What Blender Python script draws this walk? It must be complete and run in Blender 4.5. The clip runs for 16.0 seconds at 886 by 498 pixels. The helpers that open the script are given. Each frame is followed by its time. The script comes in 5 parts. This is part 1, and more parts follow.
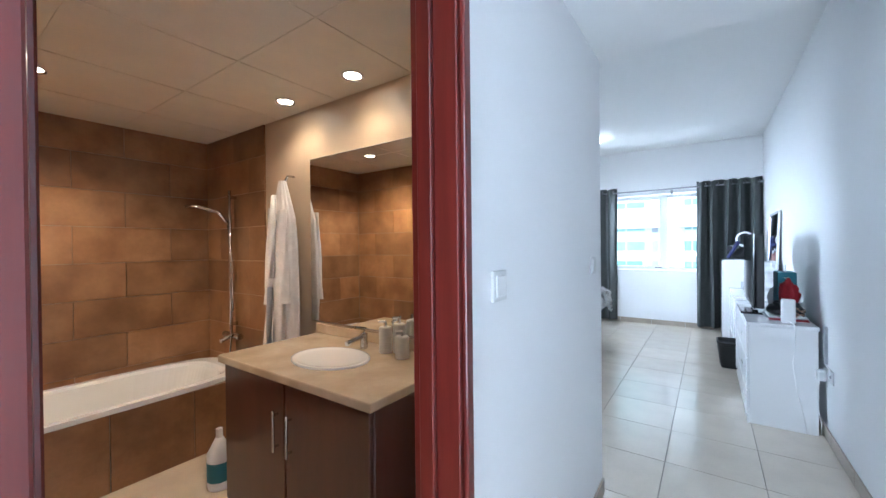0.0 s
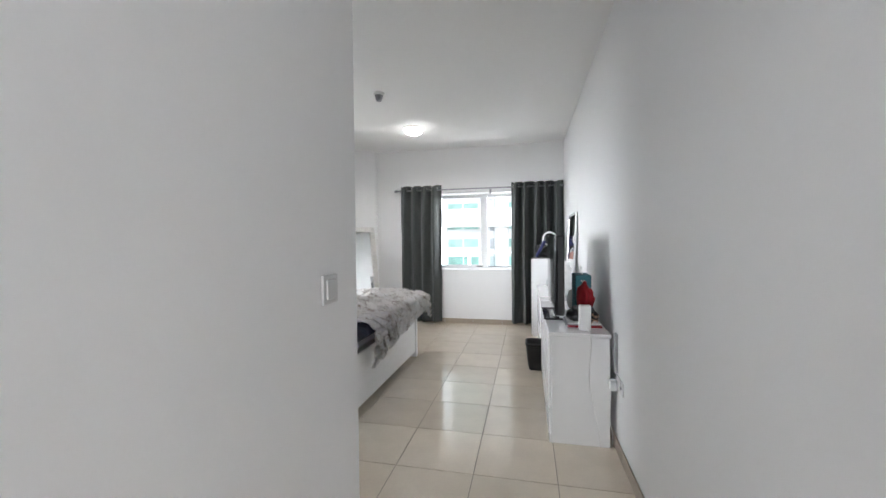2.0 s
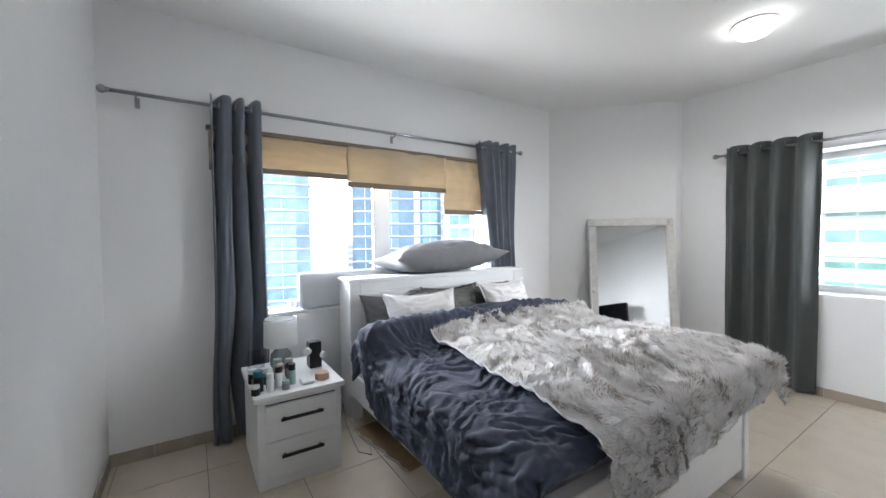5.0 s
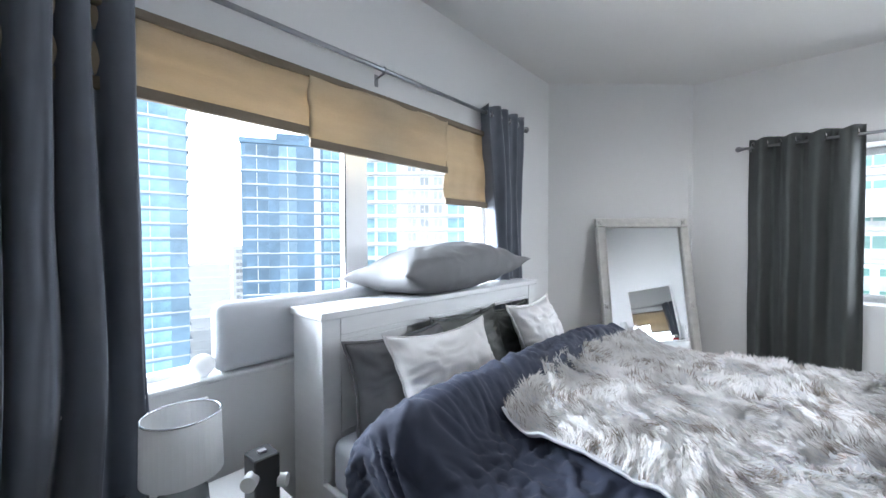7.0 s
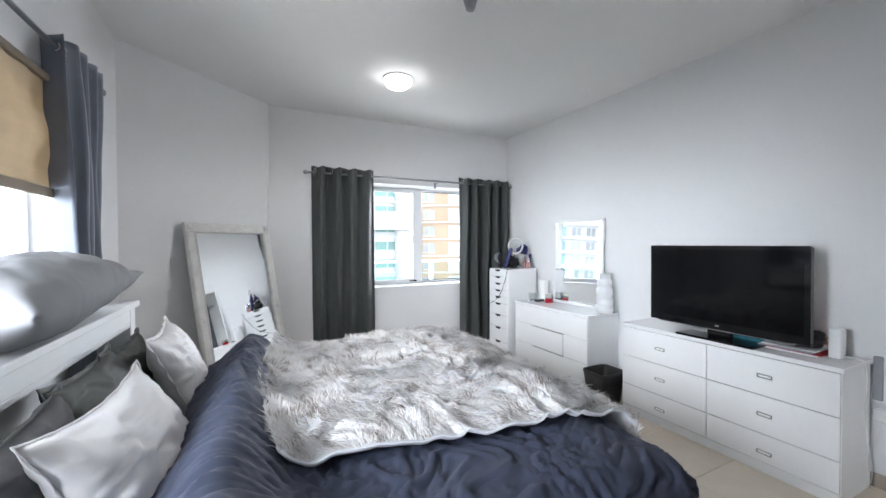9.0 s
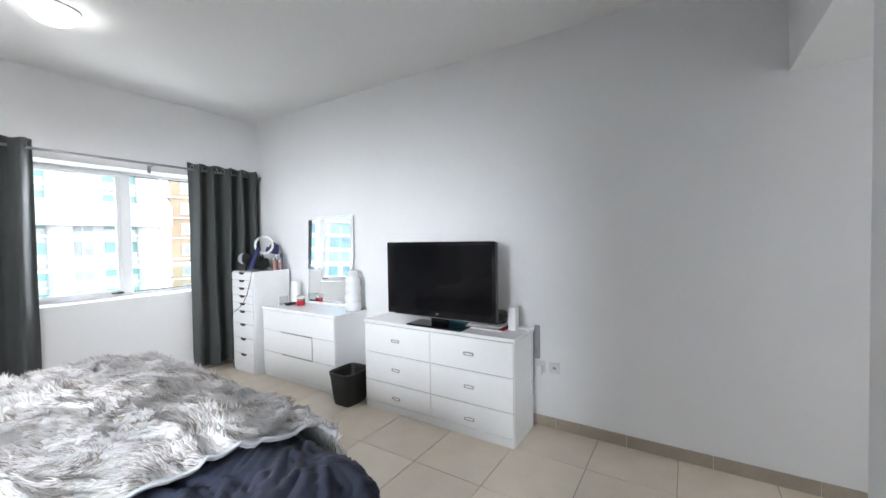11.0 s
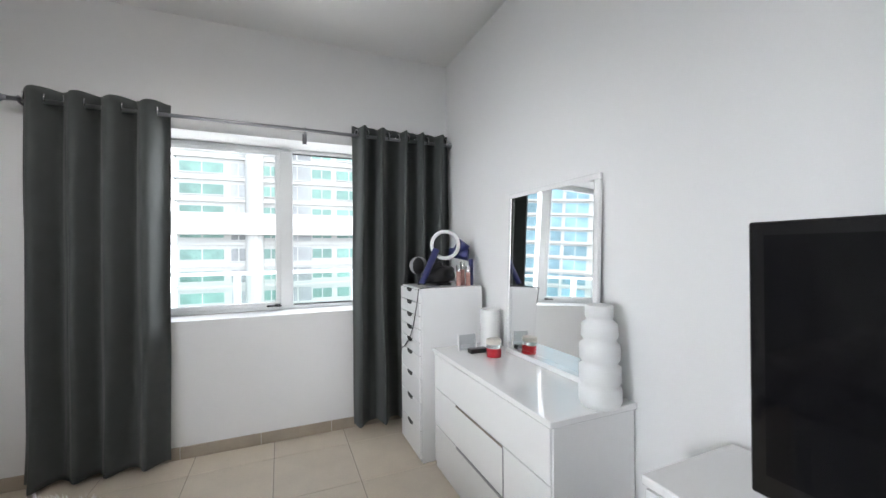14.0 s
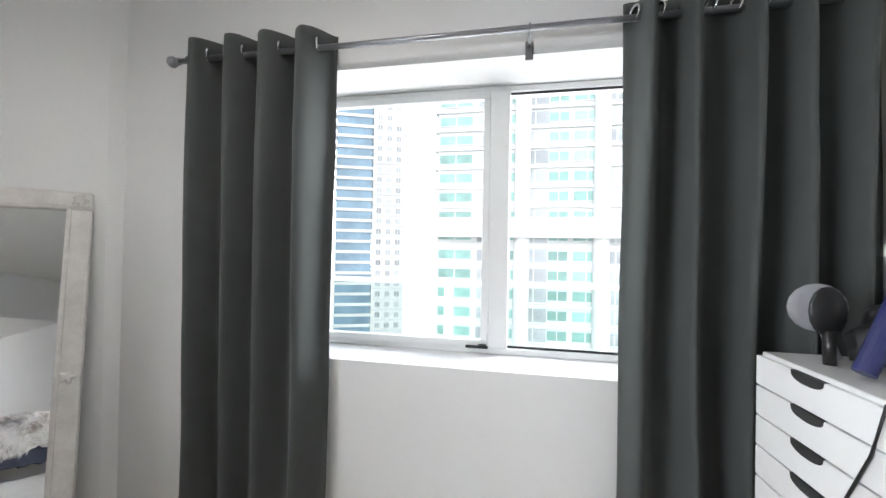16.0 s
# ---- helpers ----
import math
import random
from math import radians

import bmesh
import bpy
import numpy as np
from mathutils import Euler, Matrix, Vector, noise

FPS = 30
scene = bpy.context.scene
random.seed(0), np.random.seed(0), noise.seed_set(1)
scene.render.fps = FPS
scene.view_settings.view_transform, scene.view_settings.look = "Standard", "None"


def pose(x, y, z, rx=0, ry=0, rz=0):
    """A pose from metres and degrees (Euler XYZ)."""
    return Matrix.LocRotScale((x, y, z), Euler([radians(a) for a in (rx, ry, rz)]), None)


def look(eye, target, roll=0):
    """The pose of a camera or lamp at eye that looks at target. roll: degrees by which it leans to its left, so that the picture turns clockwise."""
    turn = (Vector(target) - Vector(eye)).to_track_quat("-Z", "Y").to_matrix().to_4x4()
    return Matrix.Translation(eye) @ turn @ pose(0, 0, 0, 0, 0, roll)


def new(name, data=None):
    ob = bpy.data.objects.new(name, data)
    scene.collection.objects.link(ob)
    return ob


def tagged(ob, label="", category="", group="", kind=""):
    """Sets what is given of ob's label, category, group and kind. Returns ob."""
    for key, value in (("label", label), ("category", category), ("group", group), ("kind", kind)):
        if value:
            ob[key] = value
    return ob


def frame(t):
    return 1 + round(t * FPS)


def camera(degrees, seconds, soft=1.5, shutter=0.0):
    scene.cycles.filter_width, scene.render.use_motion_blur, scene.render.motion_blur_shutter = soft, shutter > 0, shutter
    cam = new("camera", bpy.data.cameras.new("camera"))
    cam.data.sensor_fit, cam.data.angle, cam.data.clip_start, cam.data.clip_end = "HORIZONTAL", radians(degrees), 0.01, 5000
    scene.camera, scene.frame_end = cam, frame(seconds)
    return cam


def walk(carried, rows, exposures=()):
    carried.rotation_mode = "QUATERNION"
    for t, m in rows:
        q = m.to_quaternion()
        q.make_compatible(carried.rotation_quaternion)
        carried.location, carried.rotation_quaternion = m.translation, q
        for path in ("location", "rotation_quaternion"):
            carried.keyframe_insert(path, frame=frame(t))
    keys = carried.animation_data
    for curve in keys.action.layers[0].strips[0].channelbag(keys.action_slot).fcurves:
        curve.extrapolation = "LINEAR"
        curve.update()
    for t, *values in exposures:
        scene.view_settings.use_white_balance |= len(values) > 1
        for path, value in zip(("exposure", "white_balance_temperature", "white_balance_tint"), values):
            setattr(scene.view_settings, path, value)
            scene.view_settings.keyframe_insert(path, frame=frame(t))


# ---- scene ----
cam = camera(98.7, 16.0)
PATH = [
    (0, (0.072, 0.693, 1.394), (-1.073, 2.332, 1.381), -0.6),
    (0.5, (0.106, 0.789, 1.388), (-0.575, 2.669, 1.355), -0.2),
    (1, (0.124, 1.024, 1.385), (-0.335, 2.97, 1.353), -0.4),
    (1.5, (0.128, 1.333, 1.404), (-0.295, 3.287, 1.367), -0.3),
    (2, (0.166, 1.703, 1.429), (-0.266, 3.656, 1.39), -0.6),
    (2.5, (0.183, 2.07, 1.423), (-0.304, 4.009, 1.386), -0.5),
    (3, (0.194, 2.412, 1.441), (-0.392, 4.324, 1.398), -0.4),
    (3.5, (0.174, 2.769, 1.453), (-0.566, 4.626, 1.413), -0.6),
    (4, (0.084, 3.053, 1.456), (-0.922, 4.781, 1.408), -0.5),
    (4.5, (-0.095, 3.279, 1.476), (-1.485, 4.716, 1.422), -0.4),
    (4.7, (-0.16, 3.356, 1.501), (-1.678, 4.656, 1.439), -0.5),
    (5.75, (-0.74, 3.58, 1.485), (-2.567, 4.394, 1.44), -0.4),
    (6.8, (-1.589, 3.629, 1.457), (-3.085, 4.956, 1.43), -0.2),
    (7, (-1.769, 3.623, 1.481), (-3.108, 5.108, 1.437), -0.2),
    (7.5, (-2.073, 3.645, 1.465), (-3.009, 5.413, 1.424), 0.0),
    (8, (-2.326, 3.678, 1.472), (-2.67, 5.647, 1.43), 0.2),
    (8.5, (-2.502, 3.633, 1.48), (-2.18, 5.607, 1.45), -0.3),
    (9, (-2.624, 3.543, 1.499), (-1.743, 5.339, 1.469), -0.3),
    (9.5, (-2.64, 3.45, 1.476), (-1.404, 5.022, 1.458), -0.4),
    (10, (-2.609, 3.415, 1.479), (-1.14, 4.772, 1.445), -0.5),
    (10.2, (-2.544, 3.408, 1.496), (-1.016, 4.698, 1.453), -0.7),
    (11.25, (-2.02, 3.48, 1.49), (-0.324, 4.54, 1.44), -0.9),
    (12.3, (-1.315, 3.89, 1.5), (0.213, 5.178, 1.433), -1.2),
    (12.5, (-1.186, 4.031, 1.494), (0.267, 5.405, 1.429), -1.1),
    (13, (-0.933, 4.341, 1.477), (0.26, 5.945, 1.428), -1.0),
    (13.5, (-0.752, 4.72, 1.432), (0.245, 6.454, 1.42), -0.9),
    (14, (-0.614, 5.13, 1.415), (0.171, 6.97, 1.422), -0.5),
    (14.5, (-0.519, 5.534, 1.435), (0.029, 7.457, 1.448), -0.3),
    (15, (-0.446, 5.914, 1.442), (-0.107, 7.885, 1.463), -0.0),
    (15.5, (-0.445, 6.272, 1.457), (-0.387, 8.271, 1.464), 0.0),
    (16, (-0.469, 6.627, 1.438), (-0.861, 8.588, 1.454), 1.0),
]
walk(cam, [(t, look(eye, target, roll)) for t, eye, target, roll in PATH], [(0.0, 1.65, 5050, 6), (0.6, 1.45, 5800, 8), (1.5, 1.2, 6350, 11), (3.5, 1.35, 6150, 11), (4.5, 1.25, 6200, 11), (7.0, 1.0, 5850, 10), (8.0, 0.5, 5650, 10), (9.0, 1.0, 6050, 11), (10.0, 1.2, 6100, 11), (12.5, 1.2, 6250, 11), (14.0, 0.75, 6350, 11), (15.0, 0.7, 6400, 11), (16.0, 0.95, 6400, 11)])

# ---- world, sun, large lights ----
world = bpy.data.worlds.new("hazy_sky")
world.use_nodes = True
scene.world = world
wt = world.node_tree
sky = wt.nodes.new("ShaderNodeTexSky")
sky.sky_type = "NISHITA"
sky.sun_disc = False
sky.sun_elevation, sky.sun_rotation = radians(58), radians(150)
sky.air_density, sky.dust_density = 1.2, 4.0
wt.nodes["Background"].inputs["Strength"].default_value = 0.09
wt.links.new(sky.outputs["Color"], wt.nodes["Background"].inputs["Color"])


def lamp(name, kind, place, target, power, color, size=0.1, size_y=0.0, spot=0):
    data = bpy.data.lights.new(name, kind)
    data.energy, data.color = power, color
    if kind == "AREA":
        data.size = size
        if size_y:
            data.shape, data.size_y = "RECTANGLE", size_y
    elif kind == "SUN":
        data.angle = size
    else:
        data.shadow_soft_size = size
        if spot:
            data.spot_size, data.spot_blend = radians(spot), 0.6
    ob = new(name, data)
    ob.matrix_world = look(place, target)
    return ob


lamp("sun", "SUN", (20, -40, 60), (0, 0, 0), 0.5, (1.0, 0.95, 0.88), radians(10))
# daylight of the open sky beside and above the two windows
lamp("sky_light_west", "AREA", (-8.2, 1.8, 2.6), (-3.5, 4.5, 1.6), 1550, (0.94, 0.97, 1.0), 5.0, 4.0)
lamp("sky_light_west_high", "AREA", (-4.75, 4.9, 3.2), (-2.6, 4.9, 0.9), 60, (0.93, 0.97, 1.0), 2.6, 1.0)
lamp("sky_light_north", "AREA", (3.4, 11.6, 2.6), (-1.2, 7.0, 1.5), 720, (0.95, 0.98, 1.0), 3.6, 3.4)
# daylight thrown up by the bright city below the sills
lamp("ground_light_west", "AREA", (-4.9, 4.9, -0.15), (-2.0, 4.9, 3.0), 95, (1.0, 0.98, 0.95), 2.6, 1.2)
lamp("ground_light_north", "AREA", (-0.7, 9.25, 0.05), (-0.7, 6.6, 3.0), 26, (1.0, 0.98, 0.95), 2.2, 0.7)
lamp("ceiling_light_beam", "SPOT", (-1.41, 6.96, 2.90), (-1.41, 6.96, 0), 22.0, (1.0, 0.97, 0.93), 0.1, 0, 165)
lamp("ceiling_light_glow", "POINT", (-1.41, 6.96, 2.88), (0, 0, 0), 0.8, (1.0, 0.97, 0.93), 0.08)
for x, y, watts in ((-1.47, 2.08, 4.0), (-2.08, 2.08, 4.5), (-2.69, 1.08, 31)):
    lamp("downlight_beam", "SPOT", (x, y - 0.04, 2.27), (x, y - 0.15, 0), watts, (1.0, 0.72, 0.44), 0.06, 0, 150)
# unseen fill lamp added in the hall to brighten the east wall
lamp("hall_daylight", "AREA", (-0.38, 0.02, 1.35), (0.75, 2.9, 1.4), 23, (0.96, 0.98, 1.0), 0.9, 2.0)


# ---- materials ----
def mat(name, color, rough=0.5, metal=0.0, vary=0.06, scale=6.0, bump=0.0, fine=120.0, coat=0.0, stretch=(1, 1, 1), random_piece=0.0, second=None, sheen=0.0, trans=0.0, emit=0.0, crease=0.0, deep=0.02):
    m = bpy.data.materials.new(name)
    m.use_nodes = True
    nt = m.node_tree
    b = nt.nodes["Principled BSDF"]
    b.inputs["Roughness"].default_value, b.inputs["Metallic"].default_value = rough, metal
    b.inputs["Coat Weight"].default_value = coat
    b.inputs["Coat Roughness"].default_value = 0.08
    b.inputs["Sheen Weight"].default_value = sheen
    co = nt.nodes.new("ShaderNodeTexCoord")
    mp = nt.nodes.new("ShaderNodeMapping")
    mp.inputs["Scale"].default_value = stretch
    nt.links.new(co.outputs["Object"], mp.inputs["Vector"])
    big, small = nt.nodes.new("ShaderNodeTexNoise"), nt.nodes.new("ShaderNodeTexNoise")
    for n, s in ((big, scale), (small, fine)):
        n.inputs["Scale"].default_value, n.inputs["Detail"].default_value = s, 5
        nt.links.new(mp.outputs["Vector"], n.inputs["Vector"])
    ramp = nt.nodes.new("ShaderNodeMix")
    ramp.data_type = "RGBA"
    dark = second or [c * (1 - vary * 2) for c in color]
    ramp.inputs[6].default_value, ramp.inputs[7].default_value = (*dark, 1), (*color, 1)
    mr = nt.nodes.new("ShaderNodeMapRange")
    mr.inputs["From Min"].default_value, mr.inputs["From Max"].default_value = 0.32, 0.68
    nt.links.new(big.outputs["Fac"], mr.inputs["Value"])
    nt.links.new(mr.outputs["Result"], ramp.inputs[0])
    out = ramp.outputs[2]
    grain = nt.nodes.new("ShaderNodeHueSaturation")
    gv = nt.nodes.new("ShaderNodeMapRange")
    gv.inputs["To Min"].default_value, gv.inputs["To Max"].default_value = 1 - vary, 1 + vary
    nt.links.new(small.outputs["Fac"], gv.inputs["Value"])
    nt.links.new(gv.outputs["Result"], grain.inputs["Value"])
    nt.links.new(out, grain.inputs["Color"])
    out = grain.outputs["Color"]
    if random_piece:
        oi = nt.nodes.new("ShaderNodeObjectInfo")
        pv = nt.nodes.new("ShaderNodeMapRange")
        pv.inputs["To Min"].default_value, pv.inputs["To Max"].default_value = 1 - random_piece, 1 + random_piece
        nt.links.new(oi.outputs["Random"], pv.inputs["Value"])
        h2 = nt.nodes.new("ShaderNodeHueSaturation")
        nt.links.new(pv.outputs["Result"], h2.inputs["Value"])
        nt.links.new(out, h2.inputs["Color"])
        out = h2.outputs["Color"]
    nt.links.new(out, b.inputs["Base Color"])
    rv = nt.nodes.new("ShaderNodeMapRange")
    rv.inputs["To Min"].default_value, rv.inputs["To Max"].default_value = max(0.02, rough * 0.85), min(1, rough * 1.15)
    nt.links.new(big.outputs["Fac"], rv.inputs["Value"])
    nt.links.new(rv.outputs["Result"], b.inputs["Roughness"])
    if bump:
        bn = nt.nodes.new("ShaderNodeBump")
        bn.inputs["Strength"].default_value, bn.inputs["Distance"].default_value = bump, 0.004
        nt.links.new(small.outputs["Fac"], bn.inputs["Height"])
        nt.links.new(bn.outputs["Normal"], b.inputs["Normal"])
    if crease:
        cn, cb_ = nt.nodes.new("ShaderNodeTexNoise"), nt.nodes.new("ShaderNodeBump")
        cn.inputs["Scale"].default_value, cn.inputs["Detail"].default_value, cn.inputs["Distortion"].default_value = crease, 4, 1.6
        cn.noise_type = "RIDGED_MULTIFRACTAL"
        cb_.inputs["Strength"].default_value, cb_.inputs["Distance"].default_value = 0.5, deep
        nt.links.new(mp.outputs["Vector"], cn.inputs["Vector"])
        nt.links.new(cn.outputs["Fac"], cb_.inputs["Height"])
        if bump:
            nt.links.new(bn.outputs["Normal"], cb_.inputs["Normal"])
        nt.links.new(cb_.outputs["Normal"], b.inputs["Normal"])
    if trans:
        tl = nt.nodes.new("ShaderNodeBsdfTranslucent")
        nt.links.new(out, tl.inputs["Color"])
        mx = nt.nodes.new("ShaderNodeMixShader")
        mx.inputs["Fac"].default_value = trans
        nt.links.new(b.outputs["BSDF"], mx.inputs[1])
        nt.links.new(tl.outputs["BSDF"], mx.inputs[2])
        nt.links.new(mx.outputs["Shader"], nt.nodes["Material Output"].inputs["Surface"])
    if emit:
        b.inputs["Emission Color"].default_value = (*color, 1)
        b.inputs["Emission Strength"].default_value = emit
    return m


def glass(name, tint=(1, 1, 1), gloss=0.02):
    m = bpy.data.materials.new(name)
    m.use_nodes = True
    nt = m.node_tree
    nt.nodes.remove(nt.nodes["Principled BSDF"])
    tr, gl, mx, fr, pw = (nt.nodes.new("ShaderNode" + k) for k in ("BsdfTransparent", "BsdfGlossy", "MixShader", "LayerWeight", "Math"))
    tr.inputs["Color"].default_value = (*tint, 1)
    gl.inputs["Roughness"].default_value = gloss
    fr.inputs["Blend"].default_value = 0.5
    pw.operation, pw.inputs[1].default_value = "POWER", 5.0
    nt.links.new(fr.outputs["Facing"], pw.inputs[0])
    nt.links.new(pw.outputs["Value"], mx.inputs["Fac"])
    nt.links.new(tr.outputs["BSDF"], mx.inputs[1])
    nt.links.new(gl.outputs["BSDF"], mx.inputs[2])
    nt.links.new(mx.outputs["Shader"], nt.nodes["Material Output"].inputs["Surface"])
    return m


def pile(name, tips, base):
    """Fur whose strands differ one by one."""
    m = bpy.data.materials.new(name)
    m.use_nodes = True
    nt = m.node_tree
    b = nt.nodes["Principled BSDF"]
    b.inputs["Roughness"].default_value = 0.75
    b.inputs["Sheen Weight"].default_value = 0.3
    ge, nz, co = nt.nodes.new("ShaderNodeNewGeometry"), nt.nodes.new("ShaderNodeTexNoise"), nt.nodes.new("ShaderNodeTexCoord")
    nz.inputs["Scale"].default_value, nz.inputs["Detail"].default_value = 9.0, 5
    nt.links.new(co.outputs["Object"], nz.inputs["Vector"])
    ad = nt.nodes.new("ShaderNodeMath")
    ad.operation = "MULTIPLY_ADD"
    ad.inputs[1].default_value = 0.26
    nt.links.new(ge.outputs["Random Per Island"], ad.inputs[0])
    nt.links.new(nz.outputs["Fac"], ad.inputs[2])
    rp = nt.nodes.new("ShaderNodeValToRGB")
    rp.color_ramp.elements[0].position, rp.color_ramp.elements[0].color = 0.45, (*base, 1)
    rp.color_ramp.elements[1].position, rp.color_ramp.elements[1].color = 0.63, (*tips, 1)
    nt.links.new(ad.outputs["Value"], rp.inputs["Fac"])
    nt.links.new(rp.outputs["Color"], b.inputs["Base Color"])
    return m


PAINT = mat("wall_paint", (0.80, 0.80, 0.80), 0.6, vary=0.012, scale=1.5, bump=0.05, fine=160)
CEIL = mat("ceiling_paint", (0.82, 0.82, 0.81), 0.8, vary=0.01, scale=1.0, bump=0.04, fine=140)
TILE = mat("floor_tile", (0.68, 0.60, 0.49), 0.16, vary=0.04, scale=5, fine=60, bump=0.02, random_piece=0.035, coat=0.15)
GROUT = mat("grout", (0.30, 0.27, 0.23), 0.9, vary=0.1)
SKIRT = mat("skirting_tile", (0.40, 0.34, 0.27), 0.35, vary=0.06, scale=7, fine=60)
LACQ = mat("white_lacquer", (0.82, 0.82, 0.82), 0.22, vary=0.01, scale=3, coat=0.3)
GLOSSW = mat("glossy_white_top", (0.84, 0.84, 0.84), 0.06, vary=0.01, scale=3, coat=0.5)
WHITE = mat("white_painted_wood", (0.80, 0.80, 0.80), 0.38, vary=0.02, scale=5, stretch=(1, 1, 6), bump=0.04)
FRAMEW = mat("white_window_frame", (0.82, 0.83, 0.83), 0.3, vary=0.015)
CURT_N = mat("charcoal_curtain_cloth", (0.066, 0.073, 0.070), 0.85, vary=0.1, scale=9, fine=500, bump=0.25, sheen=0.1)
CURT_W = mat("slate_curtain_cloth", (0.14, 0.157, 0.19), 0.6, vary=0.08, scale=9, fine=500, bump=0.2, sheen=0.3)
BLIND = mat("tan_blind_cloth", (0.56, 0.46, 0.32), 0.85, vary=0.06, scale=14, fine=260, bump=0.15, stretch=(1, 0.25, 1), trans=0.25)
BLIND_D = mat("brown_blind_edge", (0.22, 0.18, 0.13), 0.8, vary=0.08)
DUVET = mat("navy_duvet_cotton", (0.036, 0.044, 0.076), 0.8, vary=0.08, scale=5, fine=420, bump=0.2, sheen=0.06, crease=5.5, deep=0.03)
SHEET = mat("pale_sheet", (0.70, 0.72, 0.76), 0.8, vary=0.04, scale=5, fine=400, bump=0.1)
PILLOW_W = mat("white_pillow_cotton", (0.82, 0.80, 0.79), 0.85, vary=0.03, scale=5, fine=400, bump=0.12, crease=3.5, deep=0.022)
PILLOW_G = mat("grey_pillow_cotton", (0.20, 0.20, 0.205), 0.85, vary=0.06, scale=5, fine=400, bump=0.12, crease=3.5, deep=0.022)
PILLOW_O = mat("olive_grey_pillow", (0.135, 0.14, 0.13), 0.85, vary=0.06, scale=5, fine=400, bump=0.12, crease=3.5, deep=0.022)
FUR = pile("faux_fur_pile", (0.74, 0.715, 0.695), (0.25, 0.205, 0.17))
FUR_B = mat("faux_fur_backing", (0.66, 0.66, 0.68), 0.9, vary=0.05, scale=6, fine=200, bump=0.3)
BLACK = mat("black_plastic", (0.012, 0.012, 0.013), 0.35, vary=0.1)
SCREEN = mat("tv_screen", (0.004, 0.004, 0.005), 0.07, vary=0.02)
GLOSSB = mat("piano_black", (0.006, 0.006, 0.007), 0.06, vary=0.02, coat=0.5)
CHROME = mat("brushed_chrome", (0.62, 0.62, 0.63), 0.22, 1.0, vary=0.05)
STEEL = mat("dark_steel_rod", (0.36, 0.36, 0.38), 0.3, 0.9, vary=0.05)
for m_ in (SCREEN, GLOSSB):
    m_.node_tree.nodes["Principled BSDF"].inputs["Specular IOR Level"].default_value = 0.24
# near-black for rubber gaskets, and for shade coloured into furniture gaps and notches
GAP = mat("gasket_and_gap_shade", (0.03, 0.03, 0.03), 0.8, vary=0.1)
MIRROR = mat("mirror_silver", (0.90, 0.91, 0.91), 0.015, 1.0, vary=0.0)
ANTIQUE = mat("chalky_white_frame", (0.74, 0.72, 0.69), 0.6, vary=0.08, scale=14, fine=90, bump=0.3)
PLASTIC = mat("white_plastic", (0.80, 0.80, 0.79), 0.32, vary=0.015)
SWITCH = mat("switch_plastic", (0.66, 0.66, 0.65), 0.35, vary=0.02)
CLEAR = glass("window_glass", (0.97, 0.985, 0.99))
REDWOOD = mat("red_mahogany_veneer", (0.13, 0.015, 0.010), 0.3, vary=0.15, scale=3, fine=25, stretch=(9, 9, 0.6), coat=0.3)
DARKWOOD = mat("dark_wenge_veneer", (0.085, 0.026, 0.017), 0.3, vary=0.15, scale=3, fine=30, stretch=(5, 5, 0.7), coat=0.3)
MARBLE = mat("beige_marble", (0.56, 0.44, 0.30), 0.16, vary=0.08, scale=6, fine=30, second=(0.44, 0.33, 0.21))
BROWNTILE = mat("brown_stone_tile", (0.31, 0.165, 0.075), 0.3, vary=0.12, scale=4, fine=45, second=(0.18, 0.085, 0.036), random_piece=0.28, bump=0.05)
BEIGEWALL = mat("beige_bathroom_paint", (0.58, 0.45, 0.31), 0.4, vary=0.04, scale=4)
CERAMIC = mat("white_ceramic", (0.82, 0.81, 0.79), 0.1, vary=0.01, coat=0.4)
ROBE = mat("white_towelling", (0.74, 0.70, 0.68), 0.95, vary=0.06, scale=20, fine=300, bump=0.6)
BULB = mat("lit_lamp_dome", (1.0, 0.96, 0.9), 0.4, vary=0.0, emit=5.0)
WARMBULB = mat("lit_downlight", (1.0, 0.78, 0.52), 0.4, vary=0.0, emit=10.0)
WICKER = mat("black_wicker", (0.02, 0.018, 0.017), 0.5, vary=0.2, scale=60, bump=0.4)
CARD = mat("brown_cardboard", (0.36, 0.25, 0.15), 0.85, vary=0.08, scale=12)
VASE = mat("matte_white_ceramic", (0.78, 0.79, 0.79), 0.45, vary=0.02, scale=9)
SHADE = mat("white_lamp_shade", (0.80, 0.80, 0.80), 0.8, vary=0.02, fine=300, bump=0.1, trans=0.3)


def plain(name, c, rough=0.4):
    return mat(name, c, rough, vary=0.05, scale=20)


NAVYP, REDG, PINK, TEAL, REDC = plain("navy_plastic", (0.02, 0.025, 0.11)), plain("red_glass", (0.45, 0.02, 0.03), 0.15), plain("rose_metal", (0.5, 0.28, 0.24), 0.25), plain("teal_paper", (0.02, 0.17, 0.22), 0.5), plain("red_cloth", (0.32, 0.012, 0.02), 0.9)
GREYP, CREAM, AMBER = plain("grey_paper", (0.32, 0.32, 0.34), 0.7), plain("cream_plastic", (0.6, 0.57, 0.5)), plain("peach_plastic", (0.5, 0.32, 0.22))


